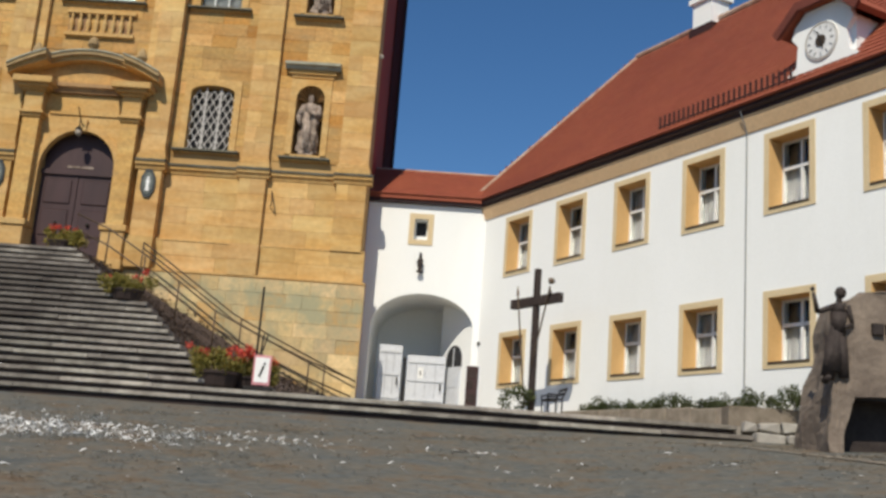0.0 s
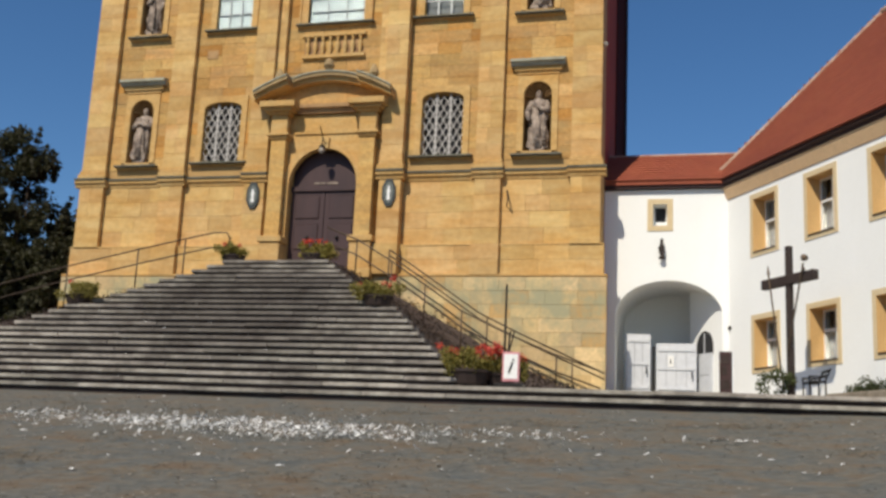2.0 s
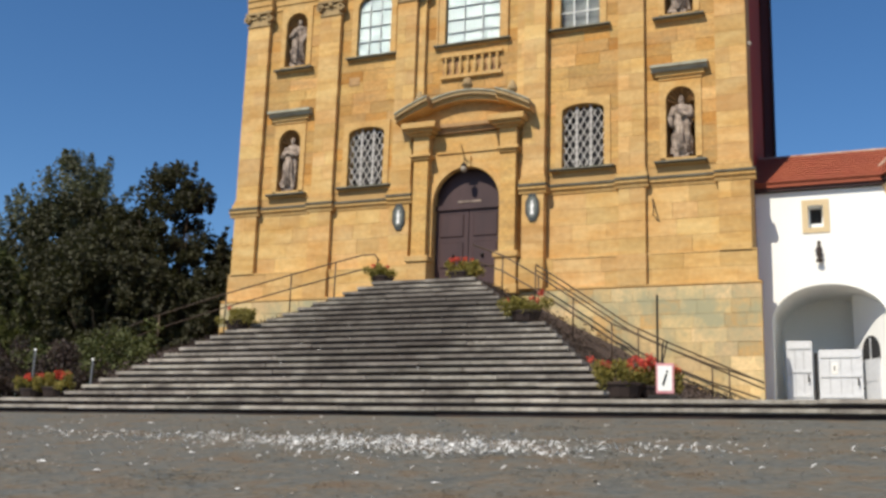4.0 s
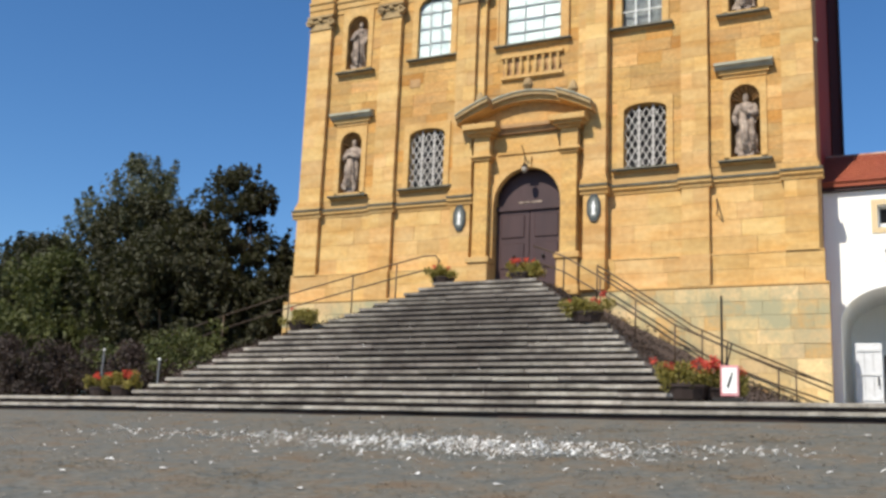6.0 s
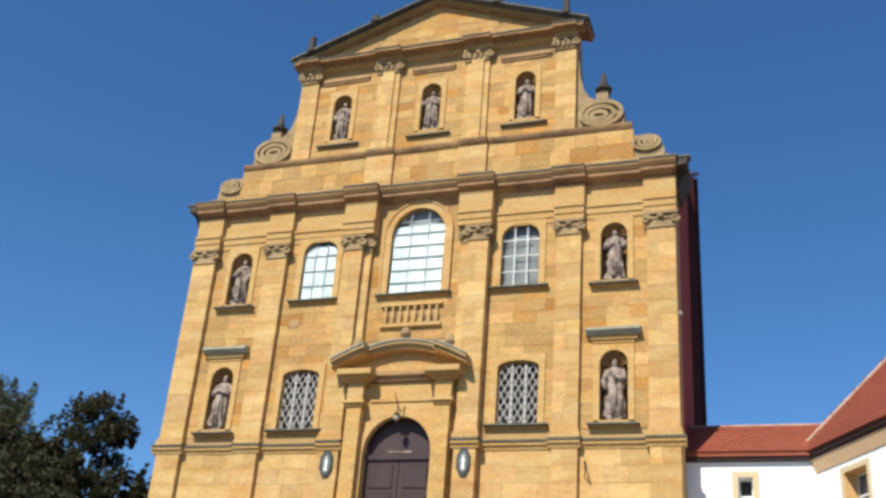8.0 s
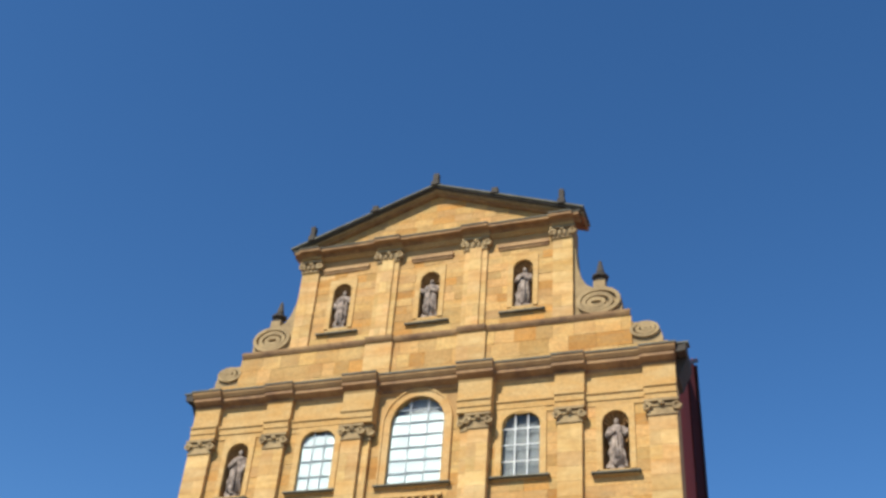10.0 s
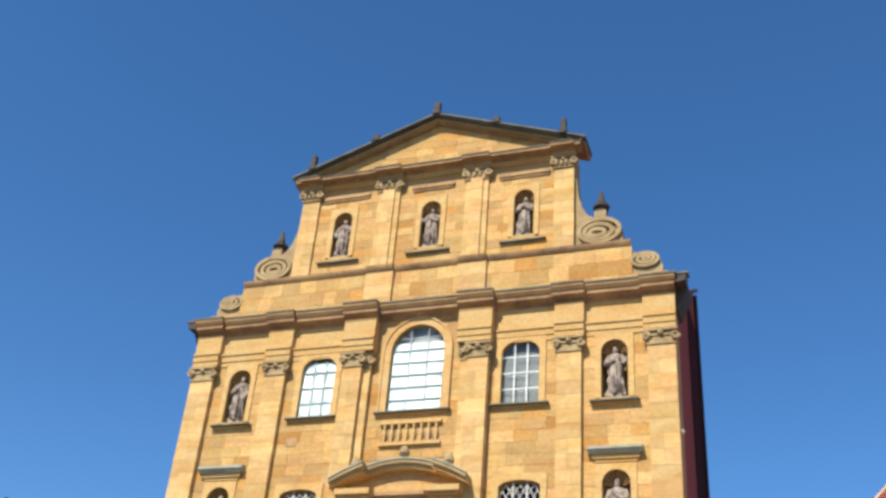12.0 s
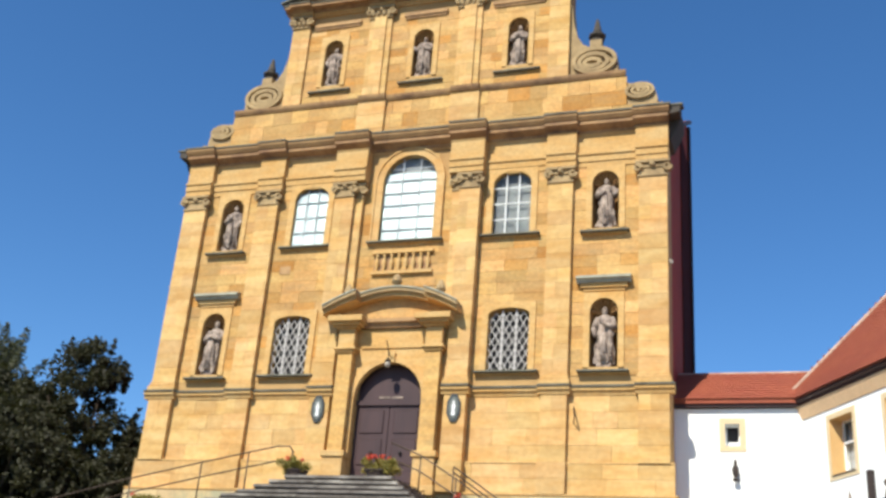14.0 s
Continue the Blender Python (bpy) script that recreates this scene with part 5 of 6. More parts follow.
for f in ((0, 1, 5, 4), (1, 2, 5), (2, 3, 4, 5), (3, 0, 4), (3, 2, 1, 0)):
    bm.faces.new([v[i] for i in f])
part("roof", bm, TILE, wing)
sl = math.hypot(RY + 0.25, RZ - 7.30)
tile_field("roof_tiles", (-0.55, -0.25, 7.305), (1, 0, 0), (0, RY + 0.25, RZ - 7.30), lambda v: ((HIP + 0.55) * v / sl, WL + 1.0), int(sl / 0.17), 0.17, 0.18, wing, 6, "courses of red clay tiles")
sl2 = math.hypot(HIP + 0.55, RZ - 7.30)
tile_field("hip_tiles", (-0.55, 8.25, 7.305), (0, -1, 0), (HIP + 0.55, 0, RZ - 7.30), lambda v: (4.25 * v / sl2, 8.5 - 4.25 * v / sl2), int(sl2 / 0.17), 0.17, 0.18, wing, 7, "courses of red clay tiles")
bm = bmesh.new()
tube(bm, (-0.55, -0.25, 7.33), (HIP, RY, RZ + 0.03), 0.065, 8)
part("hip_ridge", bm, RIDGE, wing, "pale mortared hip")
bm = bmesh.new()
tube(bm, (HIP, RY, RZ + 0.05), (WL + 0.4, RY, RZ + 0.05), 0.09, 8)
part("ridge", bm, RIDGE, wing, "pale mortared ridge")
guard = part("snow_guard", boxes((6.78, 10.38, -0.14, -0.12, 7.50, 7.53)), EAVE, wing, "dark snow guard of upright bars")
for i in range(26):
    xx = 6.82 + 0.138 * i
    part("bar", boxes((xx, xx + 0.035, -0.15, -0.12, 7.34, 7.74)), EAVE, guard)

chim = part("chimney", boxes((3.58, 4.26, RY - 0.3, RY + 0.3, 11.4, 12.66)), WHITE, wing, "white plastered chimney")
part("chimney_cap", boxes((3.50, 4.34, RY - 0.38, RY + 0.38, 12.66, 12.80), (3.68, 4.16, RY - 0.22, RY + 0.22, 12.80, 12.94)), WHITE, chim)
part("flashing", boxes((3.52, 4.34, RY - 0.38, RY + 0.36, 11.72, 11.95)), EAVE, chim)

# dormer with the clock
DX = 10.75
dorm = part("clock_dormer", boxes((DX - 0.63, DX + 0.63, 0.20, 2.2, 7.5, 8.70)), WHITE, wing, "white curved dormer carrying a round clock")
dorm.location = (0.14, -0.12, -0.33)
bm = bmesh.new()
prism(bm, [(DX + -0.80, 7.62), (DX + 0.80, 7.62), (DX + 0.75, 7.95), (DX + 0.57, 8.05), (DX + 0.53, 8.45), (DX + 0.67, 8.62), (DX + 0.60, 8.82), (DX + 0.36, 9.04), (DX - 0.36, 9.04), (DX - 0.60, 8.82), (DX + -0.67, 8.62), (DX + -0.53, 8.45), (DX + -0.57, 8.05), (DX + -0.75, 7.95)], 0.08, 0.20)
part("gable", bm, WHITE, dorm)
bm = bmesh.new()
prism(bm, [(DX - 0.83, 8.66), (DX - 0.38, 9.06), (DX + 0.38, 9.06), (DX + 0.83, 8.66), (DX + 0.90, 8.74), (DX + 0.42, 9.18), (DX - 0.42, 9.18), (DX - 0.90, 8.74)], -0.06, 2.6)
part("dormer_roof", bm, TILE, dorm, "small red dormer roof")
bm = bmesh.new()
strip(bm, [(DX - 0.85, 8.63), (DX - 0.38, 9.04), (DX + 0.38, 9.04), (DX + 0.85, 8.63)], [(DX - 0.94, 8.75), (DX - 0.43, 9.20), (DX + 0.43, 9.20), (DX + 0.94, 8.75)], -0.13, -0.06)
part("hood_edge", bm, HOODRED, dorm, "dark red edge of the dormer's hood")
bm = bmesh.new()
for r0, r1, y0, y1 in ((0.335, 0.352, 0.05, 0.08),):
    strip(bm, [(DX + r0 * math.cos(6.2832 * i / 28), 8.38 + r0 * math.sin(6.2832 * i / 28)) for i in range(29)], [(DX + r1 * math.cos(6.2832 * i / 28), 8.38 + r1 * math.sin(6.2832 * i / 28)) for i in range(29)], y0, y1)
part("clock_rim", bm, LATTICE, dorm, "thin grey rim")
bm = bmesh.new()
prism(bm, [(DX + 0.31 * math.cos(6.2832 * i / 28), 8.38 + 0.31 * math.sin(6.2832 * i / 28)) for i in range(28)], 0.05, 0.08)
face = part("clock_face", bm, WOODWHITE, dorm, "white clock face with grey hour marks")
for i in range(12):
    a = 6.2832 * i / 12
    bm = bmesh.new()
    tube(bm, (DX + 0.22 * math.cos(a), 0.045, 8.38 + 0.22 * math.sin(a)), (DX + 0.28 * math.cos(a), 0.045, 8.38 + 0.28 * math.sin(a)), 0.011, 4)
    part("hour_mark", bm, FLATGREY, face)
bm = bmesh.new()
prism(bm, [(DX + 0.11 * math.cos(6.2832 * i / 16), 8.38 + 0.11 * math.sin(6.2832 * i / 16)) for i in range(16)], 0.035, 0.05)
part("clock_boss", bm, RAIL, face, "brown centre of the face")
for a, l in ((1.9, 0.2), (-1.2, 0.15)):
    bm = bmesh.new()
    tube(bm, (DX, 0.03, 8.38), (DX + l * math.cos(a), 0.03, 8.38 + l * math.sin(a)), 0.012, 4)
    part("clock_hand", bm, BLACK, face)

# raised bed along the wing, with its hedge
bed = thing("planting_bed", "low weathered stone edging of a bed along the white wing", "planting bed", WM)
for i in range(8):
    x0 = 4.75 + 0.645 * i
    bm = bmesh.new()
    box(bm, x0, x0 + 0.635, -0.80, -0.58, 0.9, 1.66 + R0.uniform(-0.012, 0.012) - 0.004 * i, 0.02)
    part("edging_stone", bm, EDGING, bed)
part("bed_soil", boxes((4.8, 9.9, -0.58, 0.0, 0.9, 1.62)), SOIL, bed)
hc = []
for i in range(44):
    x = 4.9 + 6.1 * i / 43
    hc.append((x, -0.3 + R0.uniform(-0.15, 0.15), 1.70 + R0.uniform(0, 0.08), R0.uniform(0.10, 0.18), 150))
for x in (5.35, 7.4, 7.7, 9.5, 10.3, 10.5):
    hc.append((x, -0.3, 1.90, 0.13, 90))
m = Matrix(WM)
hc = [(*(m @ Vector(c[:3])), c[3], c[4]) for c in hc]
ob = leaves("hedge", hc, 0.028, HEDGEGREEN, None, 12, squash=1.0, up=0.5)
tagged(ob, "low uneven green hedge in the bed along the wing", "hedge", kind="stuff")

# rough pale stones at the end of the two lowest steps
for row, (z, y, n, w0) in enumerate(((1.27, -8.20, 7, 0.14), (1.09, -8.36, 5, 0.21))):
    x = 14.80 + 0.16 * row
    for i in range(n):
        w = w0 * R0.uniform(0.75, 1.2)
        bm = bmesh.new()
        box(bm, -w, w, -0.12, 0.12, -0.075, 0.075, 0.02)
        for q in bm.verts:
            q.co += Vector((noise.noise(q.co * 9 + Vector((i, row, 0))), noise.noise(q.co * 9 + Vector((0, i, row))), noise.noise(q.co * 9 + Vector((row, 0, i))))) * 0.035
        ob = finish("curb_stone", bm, CURB)
        ob.location = (x + w, y, z + 0.012 * i)
        tagged(ob, "rough pale limestone block at the end of the steps", "stone block", "stones at the end of the steps")
        x += 2 * w + R0.uniform(0.03, 0.07)
part_bm = boxes((14.62, 17.4, -8.05, -7.55, 0.8, 1.62))
tagged(finish("retaining_wall", part_bm, EDGING), "low rough stone wall at the terrace's corner", "wall", kind="structure")

# ---------------------------------------------------------------- cross, bench, plants on the terrace
CB = terrace_z(-3.3)
cross = thing("timber_cross", "tall dark timber cross standing on the terrace", "cross", pose(11.66, -3.3, CB, 0, 0, -56))
bm = bmesh.new()
box(bm, -0.06, 0.06, -0.06, 0.06, -0.1, 3.08, 0.008)
part("upright", bm, CROSSW, cross)
bm = bmesh.new()
box(bm, -0.84, 0.84, -0.08, 0.06, 2.27, 2.47, 0.008)
part("cross_arm", bm, CROSSW, cross)
bm = bmesh.new()
tube(bm, (-0.10, -0.1, 0.1), (-0.52, -0.12, 2.55), 0.018)
tube(bm, (-0.52, -0.12, 2.55), (-0.54, -0.12, 2.75), 0.035, 6, 0.005)
part("lance", bm, RAIL, cross, "thin wooden lance")
bm = bmesh.new()
tube(bm, (0.05, -0.1, 0.9), (0.60, -0.12, 2.62), 0.018)
blob(bm, (0.64, -0.12, 2.72), 0.075, 2, 0.3, 4)
blob(bm, (0.60, -0.12, 2.5), 0.045, 1, 0.3, 4)
part("sponge_reed", bm, RAIL, cross, "thin reed with a knob")
pc = [(11.35 + R0.uniform(-0.35, 0.35), -3.6 + R0.uniform(-0.25, 0.25), CB + 0.05 + R0.uniform(0, 0.42), 0.13, 40) for i in range(18)]
tagged(leaves("shrub", pc, 0.035, HEDGEGREEN, None, 15, up=0.6), "small loose green shrub at the foot of the cross", "shrub")

bench = thing("iron_bench", "small dark iron bench with slatted seat on the terrace", "bench", pose(12.0, -4.5, terrace_z(-4.5), 0, 0, -80) @ Matrix.Scale(0.72, 4))
for x in (-0.33, 0.33):
    bm = bmesh.new()
    for p, q in (((x, -0.2, 0), (x, -0.2, 0.36)), ((x, 0.2, 0), (x, 0.2, 0.4)), ((x, 0.2, 0.4), (x, 0.34, 0.72)), ((x, -0.2, 0.36), (x, 0.2, 0.38)), ((x, -0.22, 0.5), (x, 0.24, 0.5)), ((x, -0.22, 0.5), (x, -0.2, 0.36))):
        tube(bm, p, q, 0.026)
    part("side_frame", bm, IRON, bench)
for k in range(4):
    part("seat_slat", boxes((-0.36, 0.36, -0.2 + 0.1 * k, -0.13 + 0.1 * k, 0.37, 0.395)), IRON, bench)
for k in range(2):
    part("back_slat", boxes((-0.36, 0.36, 0.23 + 0.05 * k, 0.25 + 0.05 * k, 0.5 + 0.13 * k, 0.57 + 0.13 * k)), IRON, bench)

# ---------------------------------------------------------------- monument at the square's edge
mon = thing("rock_monument", "rough grey-brown boulder monument with a dark undercut foot", "monument")


def rock(pts, y0, y1, seed, amp):
    bm = bmesh.new()
    prism(bm, pts, y0, y1)
    bmesh.ops.triangulate(bm, faces=bm.faces)
    bmesh.ops.subdivide_edges(bm, edges=bm.edges, cuts=3, use_grid_fill=True)
    bmesh.ops.triangulate(bm, faces=bm.faces)
    for q in bm.verts:
        q.co += Vector((noise.noise(q.co * 2.2 + Vector((seed, 0, 0))), noise.noise(q.co * 2.2 + Vector((0, seed, 0))), noise.noise(q.co * 2.2 + Vector((0, 0, seed))))) * amp
    return bm


part("boulder", rock([(14.80, 0.5), (14.84, 1.0), (14.90, 1.5), (15.02, 2.1), (15.10, 2.70), (15.34, 2.83), (15.9, 2.85), (17.6, 2.75), (17.7, 1.52), (15.18, 1.50), (15.06, 1.1), (14.94, 0.5)], -12.2, -11.0, 3, 0.085), ROCK, mon)
# rock recess in the dark bronze colour, so the cavity's shade is painted in
part("undercut", rock([(14.92, 0.4), (15.16, 1.48), (17.6, 1.48), (17.6, 0.4)], -11.75, -11.05, 5, 0.03), BRONZE, mon, "recess under the boulder, its shade put into a dark colour")
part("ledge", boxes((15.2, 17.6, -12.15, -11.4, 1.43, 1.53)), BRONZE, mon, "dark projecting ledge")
for x0, x1 in ((15.38, 15.52), (15.56, 15.66), (15.7, 15.95)):
    part("inscription_bar", boxes((x0, x1, -12.26, -12.15, 2.26, 2.40)), BRONZE, mon, "dark line of carved writing")
bm = bmesh.new()
for p, q, r, r2 in (((-0.10, 0, 0), (-0.05, 0, 0.55), 0.10, 0.13), ((0.10, 0, 0.03), (0.05, 0, 0.55), 0.10, 0.13), ((-0.05, 0, 0.10), (0.02, 0, 0.66), 0.17, 0.12),
                    ((0.02, 0, 0.60), (0.04, 0, 0.86), 0.125, 0.17), ((0.04, 0, 0.86), (0.04, 0, 0.99), 0.17, 0.07), ((0.04, 0, 0.96), (0.05, 0, 1.08), 0.06, 0.055),
                    ((0.0, 0, 0.95), (-0.24, -0.03, 0.85), 0.065, 0.05), ((-0.24, -0.03, 0.84), (-0.30, -0.05, 1.10), 0.052, 0.035),
                    ((0.16, 0, 0.96), (0.2, -0.03, 0.72), 0.05, 0.04), ((0.2, -0.03, 0.72), (0.08, -0.1, 0.66), 0.04, 0.035), ((-0.10, 0.02, 0.05), (0.02, 0.0, 0.8), 0.13, 0.1), ((-0.14, 0.02, -0.02), (-0.13, -0.12, 0.02), 0.07, 0.05)):
    tube(bm, p, q, r * 0.66, 12, r2 * 0.66)
blob(bm, (0.06, -0.01, 1.12), 0.078, 2, 0.08, 4, (0.9, 1, 1.1))
blob(bm, (-0.31, -0.05, 1.14), 0.035, 1)
ob = finish("statue", bm, BRONZE, smooth=True)
ob.matrix_world = pose(14.93, -12.2, 1.65)
tagged(ob, "dark bronze figure raising one arm against the boulder", "statue")

# thin pale line set in the square
bm = bmesh.new()
for a in range(12):
    p = [(13.66 + 0.115 * k - 0.0035 * k * k, -9.9 - 0.42 * k) for k in (a, a + 1)]
    q = [bm.verts.new((x + d, y, ground_z(x + d, y) + 0.02)) for (x, y) in p for d in (0, 0.07)]
    bm.faces.new((q[0], q[1], q[3], q[2]))
tagged(finish("drain_line", bm, EDGING), "thin pale stone line set in the square", "drain", kind="structure")

# ---------------------------------------------------------------- rails beside the flight
RT = [(0.95, 5.52), (1.75, 5.21), (2.67, 4.66), (3.53, 4.09), (4.45, 3.47), (5.5, 2.98), (6.6, 2.52), (7.7, 2.14)]


def bent_tube(bm, pts, r, n=8):
    """One tube along a bent line in the plane of x and z."""
    rings = []
    for k, p in enumerate(pts):
        d = (Vector(pts[min(k + 1, len(pts) - 1)]) - Vector(pts[max(k - 1, 0)])).normalized()
        u = Vector((0, 1, 0))
        w = d.cross(u)
        rings.append([bm.verts.new(Vector(p) + r * (math.cos(6.2832 * i / n) * u + math.sin(6.2832 * i / n) * w)) for i in range(n)])
    for a, b in zip(rings, rings[1:]):
        for i in range(n):
            j = (i + 1) % n
            bm.faces.new((a[i], a[j], b[j], b[i]))
    bm.faces.new(rings[0][::-1])
    bm.faces.new(rings[-1])


def rail(points, y, posts, name, label, gap=0.38):
    th = thing(name, label, "handrail", group="rails beside the steps")
    for d, nm in ((0, "top_rail"), (gap, "middle_rail")):
        bm = bmesh.new()
        bent_tube(bm, [(p[0], y, p[1] - d) for p in points], 0.020)
        part(nm, bm, RAIL, th, smooth=True)
    for x, z0, z1 in posts:
        bm = bmesh.new()
        tube(bm, (x, y, z0 - 0.1), (x, y, z1), 0.020, 8)
        part("post", bm, RAIL, th, smooth=True)


def on_line(points, x):
    return float(np.interp(x, [p[0] for p in points], [p[1] for p in points]))


rail(RT, -2.0, [(x, rail_foot_r(x), on_line(RT, x)) for x in (1.75, 2.67, 3.53, 4.45, 5.6, 6.7)], "handrail", "brown steel handrail climbing beside the steps")
RT2 = [(2.2, 5.2), (2.85, 4.78), (4.6, 3.60), (5.6, 3.12), (7.66, 2.2)]
rail(RT2, -0.8, [(x, on_line(RT2, x) - 0.95, on_line(RT2, x)) for x in (2.2, 4.8, 6.9)], "handrail", "brown steel handrail along the church wall", 0.14)
LT = [(-10.4, 3.45), (-8.58, 3.99), (-6.25, 4.56), (-4.23, 4.99), (-2.91, 5.26), (-2.1, 5.42), (-1.75, 5.42), (-1.62, 5.25)]
rail(LT, -2.0, [(x, rail_foot_l(-x), on_line(LT, x)) for x in (-10.3, -8.4, -6.22, -4.2, -2.88, -1.66)], "handrail", "brown steel handrail climbing beside the steps")

pole = thing("sign_post", "thin dark pole carrying a small white sign with red edge", "sign post")
bm = bmesh.new()
tube(bm, (6.69, -7.85, 1.25), (6.69, -7.85, 3.08), 0.02, 8)
part("pole", bm, IRON, pole)
for x, t in ((6.76, 0.02), (6.80, 0.05)):
    bm = bmesh.new()
    tube(bm, (x - t, -7.83, 1.85), (x + t, -7.83, 2.28), 0.014)
    part("stake", bm, IRON, pole)
bm = bmesh.new()
box(bm, 6.67, 6.97, -7.92, -7.895, 1.39, 1.90, 0.008)
sg = part("sign", bm, REDPAINT, pole, "white sign with faded red edge")
part("sign_face", boxes((6.70, 6.94, -7.926, -7.921, 1.44, 1.86)), PAPER, sg)
bm = bmesh.new()
tube(bm, (6.79, -7.928, 1.54), (6.85, -7.928, 1.72), 0.018, 5)
blob(bm, (6.86, -7.928, 1.76), 0.022, 1)
part("pictogram", bm, BLACK, sg, "dark slanting mark")
bm = bmesh.new()
box(bm, 6.55, 7.05, -8.05, -7.65, 1.29, 1.36, 0.02)
part("sign_foot", bm, IRON, pole)


def planter(x, y, z, w, seed, red, label):
    rng = random.Random(seed)
    th = thing("flower_planter", label, "planter", group="planters on the steps")
    bm = bmesh.new()
    lathe(bm, [(0.22 * w, 0), (0.25 * w, 0.03), (0.30 * w, 0.20 * w), (0.33 * w, 0.22 * w), (0.33 * w, 0.26 * w), (0.29 * w, 0.26 * w)], (x, y, z), 12, sx=1.15)
    part("pot", bm, POT, th)
    cs = [(x + rng.uniform(-0.5, 0.5) * w, y + rng.uniform(-0.3, 0.3) * w, z + (0.24 + rng.uniform(0, 0.28)) * w, 0.15 * w, 90) for i in range(19)]
    leaves("foliage", cs, 0.035, PLANT, th, seed, up=0.7)
    fs = [(x + rng.uniform(-0.5, 0.5) * w, y + rng.uniform(-0.32, 0.3) * w, z + (0.52 + rng.uniform(0, 0.16)) * w, 0.075 * w, 34) for i in range(red)]
    leaves("blossom", fs, 0.026, PETAL, th, seed + 1, label="red blossoms")


planter(6.08, -7.80, terrace_z(-7.8), 1.05, 21, 16, "dark planter overflowing with red geraniums at the steps' foot")
planter(6.55, -7.55, terrace_z(-7.55), 0.85, 22, 12, "dark planter of red geraniums beside the sign")
planter(3.42, -5.12, Z0 + RISE * 13, 0.9, 23, 5, "dark planter with green trailing plants and few blossoms on a step")
planter(0.82, -2.35, LAND, 0.85, 24, 9, "dark planter with green leaves and pale red blossoms before the door")
planter(-1.32, -2.35, LAND, 0.80, 25, 3, "dark planter of green leaves at the top of the steps")
planter(-3.66, -5.12, Z0 + RISE * 13, 0.85, 26, 2, "dark planter of green leaves at the side of the steps")
planter(-6.95, -7.9, terrace_z(-7.9), 0.75, 27, 9, "dark planter of red geraniums at the foot of the steps")
planter(-6.35, -7.85, terrace_z(-7.85), 0.85, 28, 11, "dark planter of bright red geraniums at the foot of the steps")

# ---------------------------------------------------------------- hedge, shrubs and trees beside the church
rng0 = random.Random(9)
hc = []
for i in range(95):
    x = -7.0 - 7.5 * rng0.random()
    top = 2.60 + 0.10 * (-x - 7.0)
    hc.append((x, -6.0 + rng0.uniform(-0.4, 0.4), rng0.uniform(1.45, top - 0.1), 0.30, 170))
tagged(leaves("hedge", hc, 0.05, HEDGE, None, 31), "dark purple-brown clipped hedge beside the steps", "hedge", kind="stuff")
for x, h in ((-6.55, 0.85), (-8.3, 1.1)):
    pst = thing("garden_post", "thin pale post at the hedge beside the steps", "post", group="posts at the hedge")
    bm = bmesh.new()
    tube(bm, (x, -6.55, terrace_z(-6.55)), (x, -6.55, terrace_z(-6.55) + h), 0.022)
    part("shaft", bm, FLATGREY, pst)
    bm = bmesh.new()
    blob(bm, (x, -6.55, terrace_z(-6.55) + h + 0.03), 0.04, 1)
    part("knob", bm, PAPER, pst)
sc = []
for i in range(60):
    u = rng0.random()
    x = -7.0 - 4.2 * u
    sc.append((x + rng0.uniform(-0.3, 0.3), -3.9 + rng0.uniform(-0.7, 0.7), 3.2 - 0.65 * u + rng0.uniform(-0.9, 0.25), 0.30, 48))
tagged(leaves("shrub_row", sc, 0.07, SHRUB, None, 33, up=0.4), "loose yellow-green shrubs climbing the bank", "shrubs", kind="stuff")


